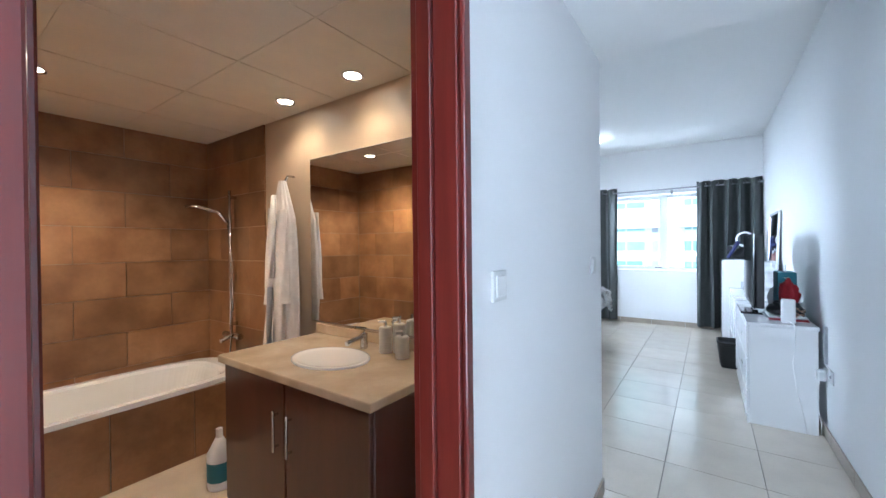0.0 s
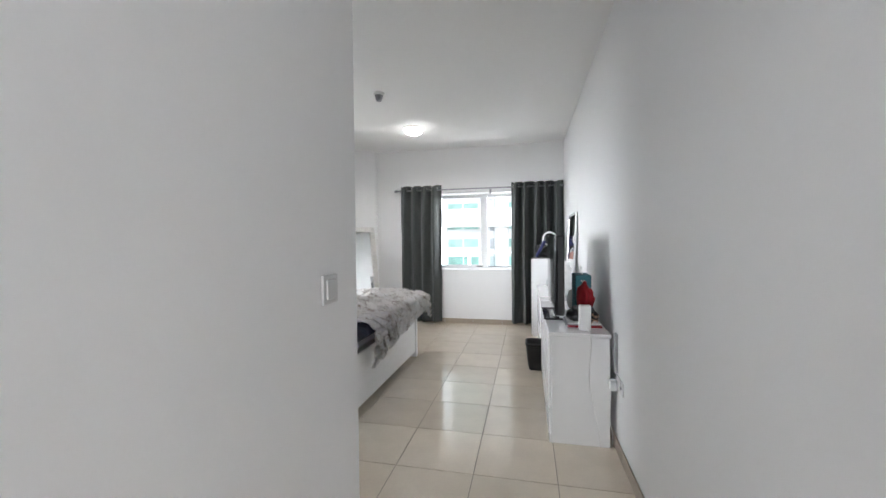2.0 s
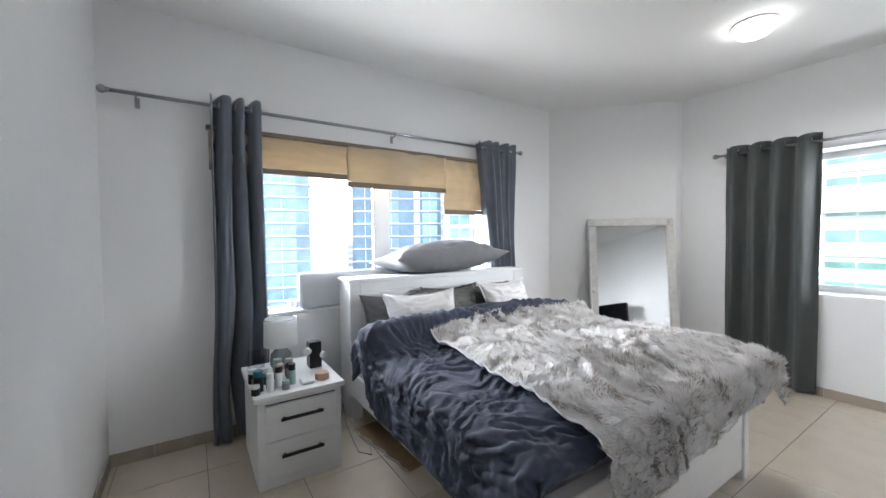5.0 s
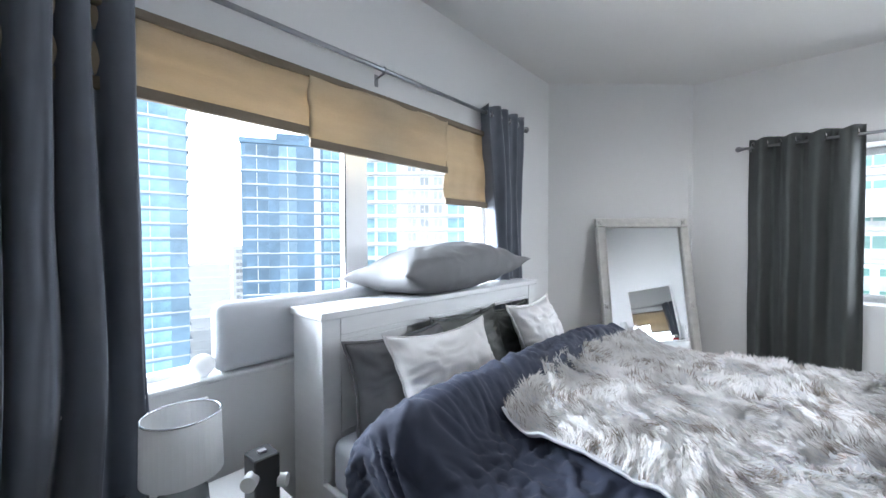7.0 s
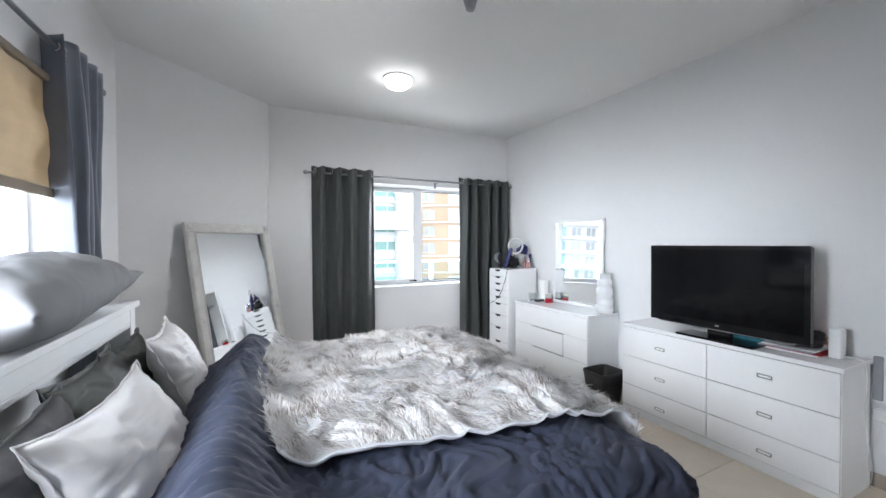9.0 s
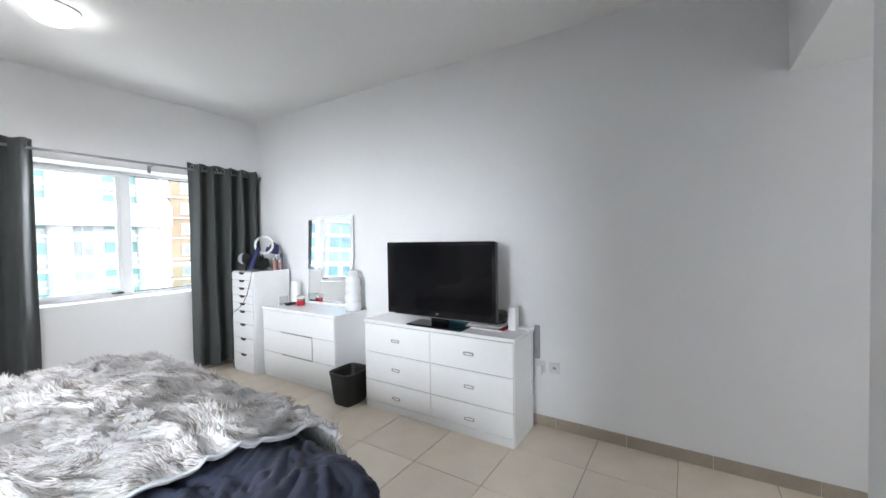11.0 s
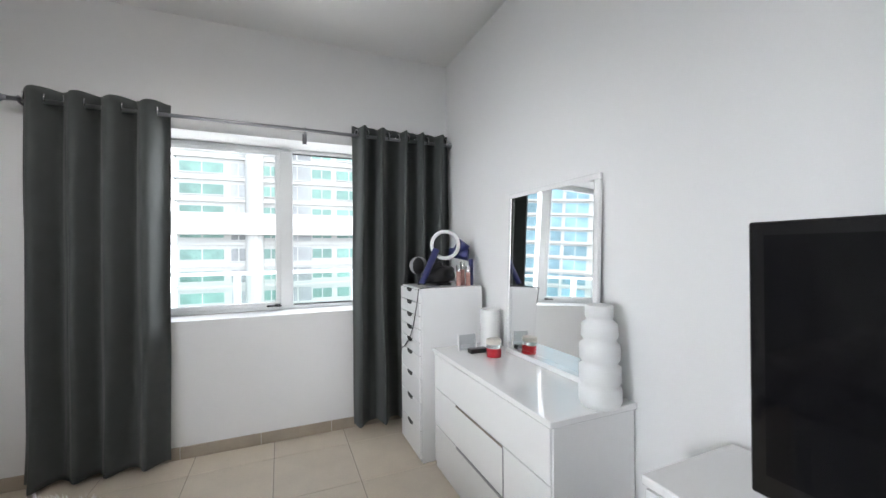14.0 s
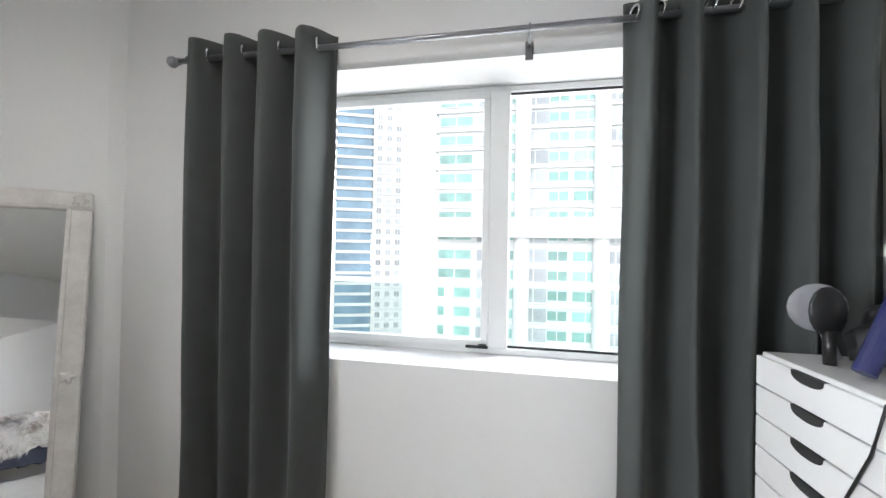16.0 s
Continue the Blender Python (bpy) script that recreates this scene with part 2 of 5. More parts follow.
# ---- builders ----
def box(bm, x0, x1, y0, y1, z0, z1, bevel=0.0, seg=1):
    m = Matrix.Translation(((x0 + x1) / 2, (y0 + y1) / 2, (z0 + z1) / 2)) @ Matrix.Diagonal((x1 - x0, y1 - y0, z1 - z0, 1))
    r = bmesh.ops.create_cube(bm, size=1, matrix=m)
    if bevel:
        vs = set(r["verts"])
        es = [e for e in bm.edges if e.verts[0] in vs and e.verts[1] in vs]
        bmesh.ops.bevel(bm, geom=es, offset=bevel, segments=seg, affect="EDGES", profile=0.5)
    return bm


def block(*a, **k):
    return box(bmesh.new(), *a, **k)


def rod(bm, a, b, r0, r1=None, n=16):
    a, b = Vector(a), Vector(b)
    d = b - a
    m = Matrix.Translation((a + b) / 2) @ d.to_track_quat("Z", "Y").to_matrix().to_4x4()
    bmesh.ops.create_cone(bm, cap_ends=True, segments=n, radius1=r0, radius2=r0 if r1 is None else r1, depth=d.length, matrix=m)
    return bm


def ball(bm, c, r, sx=1, sy=1, sz=1, n=16):
    bmesh.ops.create_uvsphere(bm, u_segments=n, v_segments=max(6, n // 2), radius=r, matrix=Matrix.Translation(c) @ Matrix.Diagonal((sx, sy, sz, 1)))
    return bm


def lathe(profile, centre=(0, 0, 0), n=32):
    """Turns (radius, height) pairs round z."""
    bm = bmesh.new()
    rings = [[bm.verts.new((centre[0] + r * math.cos(2 * math.pi * i / n), centre[1] + r * math.sin(2 * math.pi * i / n), centre[2] + z)) for i in range(n)] for r, z in profile]
    for a, b in zip(rings, rings[1:]):
        for i in range(n):
            bm.faces.new((a[i], a[(i + 1) % n], b[(i + 1) % n], b[i]))
    bmesh.ops.remove_doubles(bm, verts=bm.verts, dist=1e-5)
    return bm


def tube(points, r, n=8):
    """A bent round bar through the points."""
    bm, rings = bmesh.new(), []
    pts = [Vector(p) for p in points]
    for i, p in enumerate(pts):
        d = (pts[min(i + 1, len(pts) - 1)] - pts[max(i - 1, 0)]).normalized()
        q = d.to_track_quat("Z", "Y")
        rings.append([bm.verts.new(p + q @ Vector((r * math.cos(2 * math.pi * k / n), r * math.sin(2 * math.pi * k / n), 0))) for k in range(n)])
    for a, b in zip(rings, rings[1:]):
        for k in range(n):
            bm.faces.new((a[k], a[(k + 1) % n], b[(k + 1) % n], b[k]))
    bm.faces.new(rings[0][::-1]), bm.faces.new(rings[-1])
    return bm


def ring(c, axis, big, small, n=32, k=10):
    bm, q = bmesh.new(), Vector(axis).to_track_quat("Z", "Y")
    vs = [[bm.verts.new(Vector(c) + q @ Vector(((big + small * math.cos(2 * math.pi * j / k)) * math.cos(2 * math.pi * i / n), (big + small * math.cos(2 * math.pi * j / k)) * math.sin(2 * math.pi * i / n), small * math.sin(2 * math.pi * j / k)))) for j in range(k)] for i in range(n)]
    for i in range(n):
        for j in range(k):
            bm.faces.new((vs[i][j], vs[(i + 1) % n][j], vs[(i + 1) % n][(j + 1) % k], vs[i][(j + 1) % k]))
    return bm


def sheet(fn, nu, nv):
    """A grid of points fn(u, v), u and v from 0 to 1."""
    bm = bmesh.new()
    g = [[bm.verts.new(fn(i / nu, j / nv)) for j in range(nv + 1)] for i in range(nu + 1)]
    for i in range(nu):
        for j in range(nv):
            bm.faces.new((g[i][j], g[i + 1][j], g[i + 1][j + 1], g[i][j + 1]))
    return bm


def mesh_of(name, bm, material, smooth=False):
    bmesh.ops.recalc_face_normals(bm, faces=bm.faces)
    me = bpy.data.meshes.new(name)
    bm.to_mesh(me)
    bm.free()
    me.materials.append(material)
    if smooth:
        for p in me.polygons:
            p.use_smooth = True
    return me


def thing(name, at, label, category, group="", turn=0.0, tilt=0.0):
    ob = new(name)
    ob.empty_display_size = 0.05
    ob.matrix_basis = pose(*at, tilt, 0, turn)
    return tagged(ob, label, category, group)


def part(name, bm, material, parent, label="", smooth=False, local=False, thick=0.0):
    """One mesh under a thing or a part. The bmesh is in the world's metres unless local."""
    root = parent
    while root.parent:
        root = root.parent
    if not local:
        bmesh.ops.transform(bm, matrix=root.matrix_basis.inverted(), verts=bm.verts)
    ob = new(name, mesh_of(name, bm, material, smooth))
    ob.parent = parent
    if thick:
        s = ob.modifiers.new("thickness", "SOLIDIFY")
        s.thickness, s.offset = thick, 0
    if label:
        tagged(ob, label)
    return ob


def structure(name, bm, material, label, category, smooth=False):
    return tagged(new(name, mesh_of(name, bm, material, smooth)), label, category, "", "structure")


def single(name, bm, material, label, category, group="", smooth=False):
    return tagged(new(name, mesh_of(name, bm, material, smooth)), label, category, group)

# ---- setting: bedroom, corridor, bathroom ----
XW, XE, YN, YS, ZC = -3.56, 0.757, 8.24, 2.95, 3.05   # bedroom walls and ceiling
XC = -0.425                                          # corridor wall
WY0, WY1, WZ0, WZ1 = 3.62, 6.28, 0.885, 2.30           # west window opening
NX0, NX1, NZ0, NZ1 = -1.72, 0.30, 0.94, 2.265         # north window opening

structure("floor", block(-3.9, 1.0, -0.9, 8.75, -0.25, -0.006), GROUT, "pale grout bed under beige floor tiles", "floor")
structure("ceiling", block(XW - 0.34, XE + 0.2, YS, YN + 0.45, ZC, ZC + 0.2), CEIL, "smooth white painted bedroom ceiling", "ceiling")
structure("ceiling_corridor", block(XC, XE, -0.7, YS, 2.42, ZC + 0.2), CEIL, "low white painted corridor soffit", "ceiling")

bm = bmesh.new()
box(bm, XE, XE + 0.2, -0.7, YN, 0, ZC)
structure("wall_east", bm, PAINT, "plain white painted wall behind the television", "wall")
bm = bmesh.new()
box(bm, XW - 0.34, XW, YS - 0.2, WY0, 0, ZC), box(bm, XW - 0.34, XW, WY1, YN + 0.45, 0, ZC)
box(bm, XW - 0.34, XW, WY0, WY1, 0, WZ0), box(bm, XW - 0.34, XW, WY0, WY1, WZ1, ZC)
structure("wall_west", bm, PAINT, "white painted wall with a wide window", "wall")
bm = bmesh.new()
box(bm, XW, NX0, YN, YN + 0.45, 0, ZC), box(bm, NX1, XE + 0.2, YN, YN + 0.45, 0, ZC)
box(bm, NX0, NX1, YN, YN + 0.45, 0, NZ0), box(bm, NX0, NX1, YN, YN + 0.45, NZ1, ZC)
structure("wall_north", bm, PAINT, "white painted wall with a two-pane window", "wall")
# slanted corner wall between the two window walls
bm = bmesh.new()
lo = [bm.verts.new(p) for p in ((XW, 7.20, 0), (-2.515, 8.175, 0), (-2.49, YN, 0), (XW, YN, 0))]
hi = [bm.verts.new((v.co.x, v.co.y, ZC)) for v in lo]
bm.faces.new(lo), bm.faces.new(hi[::-1])
for i in range(4):
    bm.faces.new((lo[i], lo[(i + 1) % 4], hi[(i + 1) % 4], hi[i]))
structure("wall_corner", bm, PAINT, "slanted white painted corner wall", "wall")
structure("wall_south", block(XW, XC - 0.14, 2.45, YS, 0, ZC), PAINT, "white painted wall between bedroom and bathroom", "wall")
DY0, DY1, DZ = 0.725, 1.50, 2.12                       # bathroom doorway
bm = bmesh.new()
box(bm, XC - 0.14, XC, DY1, YS, 0, ZC), box(bm, XC - 0.14, XC, -0.7, DY0, 0, 2.6), box(bm, XC - 0.14, XC, DY0, DY1, DZ, 2.6)
structure("wall_corridor", bm, PAINT, "white painted corridor wall with a doorway", "wall")
structure("wall_hall_end", block(XC - 0.14, XE + 0.2, -0.9, -0.7, 0, 2.6), PAINT, "plain white painted end wall of corridor", "wall")

# bathroom shell
BX, BN, BS, BC = -3.50, 2.25, 0.50, 2.305
structure("wall_bath_west", block(BX - 0.2, BX - 0.012, BS - 0.2, BN + 0.2, 0, 2.6), GROUT, "brown tiled wall beside the bathtub", "wall")
structure("wall_bath_north", block(BX - 0.012, XC - 0.14, BN, BN + 0.2, 0, 2.6), BEIGEWALL, "beige bathroom wall behind vanity and mirror", "wall")
structure("wall_bath_south", block(BX - 0.012, XC - 0.14, BS - 0.2, BS - 0.012, 0, 2.6), GROUT, "brown tiled bathroom wall", "wall")
bm = block(BX - 0.2, XC - 0.14, BS - 0.2, BN, BC, BC + 0.1)
for x in (-3.0, -2.4, -1.8, -1.2):
    box(bm, x - 0.004, x + 0.004, BS, BN, BC - 0.003, BC + 0.01)
for y in (1.05, 1.65):
    box(bm, BX, XC - 0.14, y - 0.004, y + 0.004, BC - 0.003, BC + 0.01)
structure("ceiling_bathroom", bm, mat("cream_ceiling_panel", (0.70, 0.62, 0.50), 0.7, vary=0.03), "cream panelled bathroom ceiling", "ceiling")

# red-brown door frame of the bathroom
door = thing("door_1", (XC - 0.07, 1.1, 0), "glossy red-brown wooden door frame of the bathroom, open", "door frame")
door["kind"] = "structure"
for y0, y1 in ((DY0, DY0 + 0.035), (DY1 - 0.035, DY1)):
    part("jamb", block(XC - 0.141, XC + 0.002, y0, y1, 0, DZ - 0.035, bevel=0.003), REDWOOD, door)
part("head_jamb", block(XC - 0.141, XC + 0.002, DY0, DY1, DZ - 0.035, DZ, bevel=0.003), REDWOOD, door)
part("stop", block(XC - 0.11, XC - 0.065, DY1 - 0.052, DY1 - 0.035, 0, DZ - 0.035, bevel=0.003), REDWOOD, door)
part("stop", block(XC - 0.11, XC - 0.065, DY0 + 0.035, DY0 + 0.052, 0, DZ - 0.035, bevel=0.003), REDWOOD, door)
for y0, y1, z0, z1 in ((DY0 - 0.045, DY0 + 0.034, 0, DZ + 0.05), (DY1 - 0.02, DY1 + 0.01, 0, DZ + 0.05), (DY0 + 0.02, DY1 - 0.02, DZ - 0.02, DZ + 0.05)):
    part("casing", block(XC + 0.002, XC + 0.016, y0, y1, z0, z1, bevel=0.004, seg=2), REDWOOD, door)

# skirting of beige tiles
def skirting(name, a, b, n):
    """A run of skirting tiles from a to b with the room on its left."""
    a, b = Vector((*a, 0)), Vector((*b, 0))
    d = (b - a).normalized()
    ob = thing(name, (a.x, a.y, 0), "low beige skirting tiles along the wall", "baseboard", turn=math.degrees(math.atan2(d.y, d.x)))
    ob["kind"] = "structure"
    step = 0.5
    k, s = 0, 0.0
    total = (b - a).length
    while s < total - 0.01:
        e = min(total, s + step)
        part("skirting_tile", block(s + 0.0015, e - 0.0015, 0.0005, 0.011, 0.0, 0.085, bevel=0.002), SKIRT, ob, local=True)
        s = e


skirting("baseboard_east", (XE, -0.7), (XE, YN), 0)
skirting("baseboard_north", (XE - 0.012, YN), (-2.49, YN), 0)
skirting("baseboard_corner", (-2.515, 8.175), (XW, 7.20), 0)
skirting("baseboard_west", (XW, 7.19), (XW, YS), 0)
skirting("baseboard_south", (XW, YS), (XC, YS), 0)
skirting("baseboard_corridor", (XC, YS), (XC, DY1 + 0.012), 0)

# ---- windows ----
def pane(x0, x1, y0, y1, z0, z1, parent):
    p = part("pane", block(x0, x1, y0, y1, z0, z1), CLEAR, parent)
    p.visible_shadow = False
    return p


gx = XW - 0.16
win = thing("window_1", (gx, 4.95, WZ0), "wide white-framed fixed window over the city", "window")
win["kind"] = "structure"
fb = 0.045
for y0, y1, z0, z1 in ((WY0, WY1, WZ0, WZ0 + fb), (WY0, WY1, WZ1 - fb, WZ1), (WY0, WY0 + fb, WZ0 + fb, WZ1 - fb), (WY1 - fb, WY1, WZ0 + fb, WZ1 - fb), (4.90, 5.06, WZ0 + fb, WZ1 - fb)):
    part("window_frame", block(gx - 0.03, gx + 0.03, y0, y1, z0, z1, bevel=0.004), FRAMEW, win)
part("gasket", block(gx + 0.030, gx + 0.036, 4.893, 4.90, WZ0 + fb, WZ1 - fb), GAP, win)
pane(gx - 0.006, gx + 0.002, WY0 + fb, 4.90, WZ0 + fb, WZ1 - fb, win)
pane(gx - 0.006, gx + 0.002, 5.06, WY1 - fb, WZ0 + fb, WZ1 - fb, win)
part("window_sill", block(XW - 0.13, XW + 0.012, WY0 + 0.002, WY1 - 0.002, WZ0 + 0.001, WZ0 + 0.022, bevel=0.005), FRAMEW, win)

gy = YN + 0.31
win = thing("window_2", (-0.7, gy, NZ0), "white-framed window with one sliding pane", "window")
win["kind"] = "structure"
for x0, x1, z0, z1 in ((NX0, NX1, NZ0, NZ0 + 0.03), (NX0, NX1, NZ1 - 0.03, NZ1 - 0.001), (NX0, NX0 + fb, NZ0 + 0.03, NZ1 - 0.03), (NX1 - fb, NX1, NZ0 + 0.03, NZ1 - 0.03)):
    part("window_frame", block(x0, x1, gy - 0.03, gy + 0.03, z0, z1, bevel=0.004), FRAMEW, win)
part("mullion", block(-0.615, -0.52, gy - 0.045, gy + 0.03, NZ0 + 0.03, NZ1 - 0.03, bevel=0.004), FRAMEW, win)
sash = part("sash", block(NX0 + fb, -0.615, gy - 0.045, gy - 0.005, NZ0 + 0.03, NZ0 + 0.065, bevel=0.004), FRAMEW, win)
for x0, x1, z0, z1 in ((NX0 + fb, -0.615, NZ1 - 0.065, NZ1 - 0.03), (-0.65, -0.615, NZ0 + 0.065, NZ1 - 0.065), (NX0 + fb, NX0 + fb + 0.035, NZ0 + 0.065, NZ1 - 0.065)):
    part("sash_rail", block(x0, x1, gy - 0.045, gy - 0.005, z0, z1, bevel=0.004), FRAMEW, sash)
pane(NX0 + fb, -0.65, gy - 0.024, gy - 0.018, NZ0 + 0.06, NZ1 - 0.06, win)
pane(-0.52, NX1 - fb, gy - 0.004, gy + 0.002, NZ0 + 0.03, NZ1 - 0.03, win)
part("gasket", block(-0.52, NX1 - fb, gy - 0.012, gy - 0.004, NZ0 + 0.03, NZ0 + 0.04), GAP, win)
part("gasket", block(-0.52, NX1 - fb, gy - 0.012, gy - 0.004, NZ1 - 0.04, NZ1 - 0.03), GAP, win)
bm = block(-0.72, -0.61, gy - 0.075, gy - 0.06, NZ0 + 0.032, NZ0 + 0.046, bevel=0.004)
box(bm, -0.66, -0.62, gy - 0.065, gy - 0.044, NZ0 + 0.03, NZ0 + 0.05, bevel=0.003)
part("handle", bm, BLACK, win, "black lever handle")

# ---- curtains, rods, blinds ----
def curtain(name, along, fixed, a, b, zt, zb, waves, amp, material, label, wander=0.02, seed=0.0, gather=0.0, flare=0.0, sweep=0.0):
    """A hanging eyelet curtain from a to b on the axis 'along', round a rod at 'fixed'."""
    def pt(u, v):
        mid = (a + b) / 2
        u = u + 0.045 * math.sin(2 * math.pi * (u * 1.4 + seed)) * math.sin(math.pi * u)
        s = a + (b - a) * u
        spread = 1 - gather * math.sin(math.pi * min(1, v * 1.0)) + flare * v
        ph = 2 * math.pi * waves * u + 1.6 * noise.noise((u * 4 + seed, v * 0.6, seed))
        soft = (1 + 0.55 * noise.noise((u * waves * 0.8, 2.0 + v * 0.4, seed)) * min(1, v * 4)) * (1 - 0.35 * v * (0.5 + 0.5 * noise.noise((u * 6, seed, 3))))
        off = amp * soft * (math.cos(ph) + 0.25 * math.cos(2.0 * ph + seed + v)) + wander * v * noise.noise((u * 3 + seed, v * 2, 1))
        off += 0.006 * noise.noise((u * 30, v * 7, seed))
        s = mid + (s - mid) * spread + 0.015 * math.sin(ph * 1.0 + 1.3) + wander * v * noise.noise((u * 2, v * 3, seed + 5)) + sweep * v * (1 - u)
        z = zt - (zt - zb) * v
        if v < 0.03:
            z += 0.018 * math.cos(ph + 0.5) * (1 - v / 0.03)
        return (fixed + off, s, z) if along == "y" else (s, fixed + off, z)
    at = (fixed, (a + b) / 2, zb) if along == "y" else ((a + b) / 2, fixed, zb)
    ob = thing(name, at, label, "curtain", "eyelet curtains")
    part("cloth", sheet(pt, int(waves * 20), 60), material, ob, smooth=True, thick=0.003)
    zr = zt - 0.055
    for i in range(int(waves * 2)):
        u = (i + 0.5) / (waves * 2)
        s = a + (b - a) * u
        c = (fixed, s, zr) if along == "y" else (s, fixed, zr)
        ax = (0.45, 1, 0) if along == "y" else (1, 0.45, 0)
        part("eyelet", ring(c, ax, 0.024, 0.006, 20, 8), CHROME, ob, smooth=True)
    return ob


def curtain_rod(at0, at1, wall, brackets, along, label):
    ob = thing("curtain_rod", at0, label, "curtain rod")
    part("pole", rod(bmesh.new(), at0, at1, 0.0125), STEEL, ob, smooth=True)
    d = (Vector(at1) - Vector(at0)).normalized()
    for e, s in ((at0, -1), (at1, 1)):
        p = Vector(e) + d * s * 0.03
        bm = ball(bmesh.new(), p, 0.026)
        rod(bm, Vector(e) - d * s * 0.01, Vector(e) + d * s * 0.02, 0.016)
        part("finial", bm, STEEL, ob, smooth=True)
    for s in brackets:
        if along == "y":
            p = Vector((at0[0], s, at0[2]))
            w = Vector((wall, s, at0[2] - 0.03))
            bm = block(min(wall, wall + 0.006), wall + 0.006, s - 0.014, s + 0.014, at0[2] - 0.075, at0[2] - 0.005, bevel=0.003)
        else:
            p = Vector((s, at0[1], at0[2]))
            w = Vector((s, wall, at0[2] - 0.03))
            bm = block(s - 0.016, s + 0.016, wall - 0.008, wall, at0[2] - 0.085, at0[2] - 0.005, bevel=0.003)
        rod(bm, w, p - Vector((0, 0, 0.018)), 0.006)
        bmj = ring(p, d, 0.016, 0.004, 16, 6)
        part("bracket", bm, STEEL, ob)
        part("bracket_ring", bmj, STEEL, ob, smooth=True)


RW, RN = -3.485, 8.15
curtain_rod((RW, 3.02, 2.455), (RW, 6.60, 2.455), XW, (3.16, 5.03, 6.54), "y", "thin steel curtain rod with ball finials")
curtain_rod((-2.08, RN, 2.325), (0.72, RN, 2.325), YN, (-2.02, -0.44), "x", "brushed steel curtain rod with ball finials")
curtain("curtain", "x", RN, -2.05, -1.31, 2.40, 0.03, 4, 0.07, CURT_N, "charcoal grey eyelet curtain hanging open", seed=1.0)
curtain("curtain", "x", RN, -0.10, 0.74, 2.40, 0.05, 5, 0.070, CURT_N, "charcoal grey eyelet curtain drawn into the corner", seed=2.2)
curtain("curtain", "y", RW, 3.56, 3.93, 2.515, 0.012, 3.5, 0.055, CURT_W, "slate grey curtain trailing on the floor", wander=0.09, seed=3.1, flare=0.1)
curtain("curtain", "y", RW, 5.99, 6.51, 2.515, 0.35, 4, 0.045, CURT_W, "slate grey curtain bunched at the window edge", wander=0.07, seed=4.5, gather=0.06, sweep=0.24)

def blind(y0, y1, zt, zb0, zb1, dx, seed, label):
    x = XW + 0.02 + dx
    ob = thing("roman_blind", (x, (y0 + y1) / 2, zb0), label, "blind", "tan blinds")
    def pt(u, v):
        y = y0 + (y1 - y0) * u
        zb = zb0 + (zb1 - zb0) * u
        z = zt + (zb - zt) * v
        sag = 0.012 * math.sin(v * math.pi * 3 + seed) + 0.014 * noise.noise((u * 5 + seed, v * 4, seed))
        return (x + sag, y, z + 0.01 * v * noise.noise((u * 4, seed, 2)))
    part("cloth", sheet(pt, 40, 30), BLIND, ob, smooth=True, thick=0.003)
    # hem bar made taller; its dark brown also imitates the fold's shade
    part("hem", block(x - 0.006, x + 0.012, y0, y1, min(zb0, zb1) - 0.045, min(zb0, zb1) + 0.0, bevel=0.003), BLIND_D, ob, "brown hem bar, made deep to imitate the shaded lower fold")
    return ob


single("blind_headrail", block(XW + 0.001, XW + 0.05, 3.545, 6.15, 2.29, 2.325, bevel=0.006), BLIND_D, "long brown headrail above the tan blinds", "headrail")
blind(3.56, 4.60, 2.30, 2.05, 2.05, 0.0, 0.3, "tan cloth blind, rolled up unevenly with a sagging fold")
blind(4.585, 5.61, 2.30, 1.99, 1.99, 0.018, 1.7, "tan cloth blind, half rolled up")
blind(5.60, 6.12, 2.30, 1.78, 1.78, 0.004, 2.9, "tan cloth blind pulled lower than the others")

# ---- bed ----
HB = -3.285
bed = thing("bed", (-2.3, 5.4, 0), "white wooden double bed with a shelf headboard", "bed")
hb = part("headboard", block(-3.55, HB - 0.002, 4.60, 6.32, 1.02, 1.045, bevel=0.003), WHITE, bed)
part("headboard_top", block(-3.555, HB + 0.02, 4.49, 6.43, 1.128, 1.163, bevel=0.006, seg=2), WHITE, hb)
part("headboard_fascia", block(HB - 0.022, HB - 0.001, 4.60, 6.32, 1.045, 1.128, bevel=0.003), WHITE, hb)
for y0, y1 in ((4.505, 4.60), (6.32, 6.415)):
    part("headboard_side", block(-3.55, HB - 0.0, y0, y1, 0, 1.128, bevel=0.004), WHITE, hb)
part("divider", block(-3.53, HB - 0.003, 5.02, 5.05, 0.6, 1.02, bevel=0.003), WHITE, hb)
part("headboard_back", block(-3.552, -3.535, 4.52, 6.40, 0.25, 1.12), WHITE, hb)
part("left_panel", block(HB - 0.03, HB - 0.002, 4.60, 5.02, 0.60, 1.02, bevel=0.003), WHITE, hb)
part("lower_panel", block(HB - 0.03, HB - 0.002, 4.60, 6.32, 0.22, 0.60, bevel=0.003), WHITE, hb)
for y0, y1 in ((4.50, 4.525), (6.23, 6.255)):
    part("side_rail", block(HB, -1.24, y0, y1, 0.21, 0.40, bevel=0.004), WHITE, bed)
fb2 = part("footboard", block(-1.235, -1.20, 4.55, 6.22, 0.06, 0.50, bevel=0.004), WHITE, bed)
for y0, y1 in ((4.49, 4.555), (6.215, 6.275)):
    part("post", block(-1.25, -1.185, y0, y1, 0, 0.50, bevel=0.005), WHITE, fb2)
part("footboard_cap", block(-1.255, -1.18, 4.485, 6.28, 0.50, 0.525, bevel=0.005), WHITE, fb2)
part("slat_base", block(HB, -1.24, 4.53, 6.22, 0.33, 0.36), WHITE, bed)
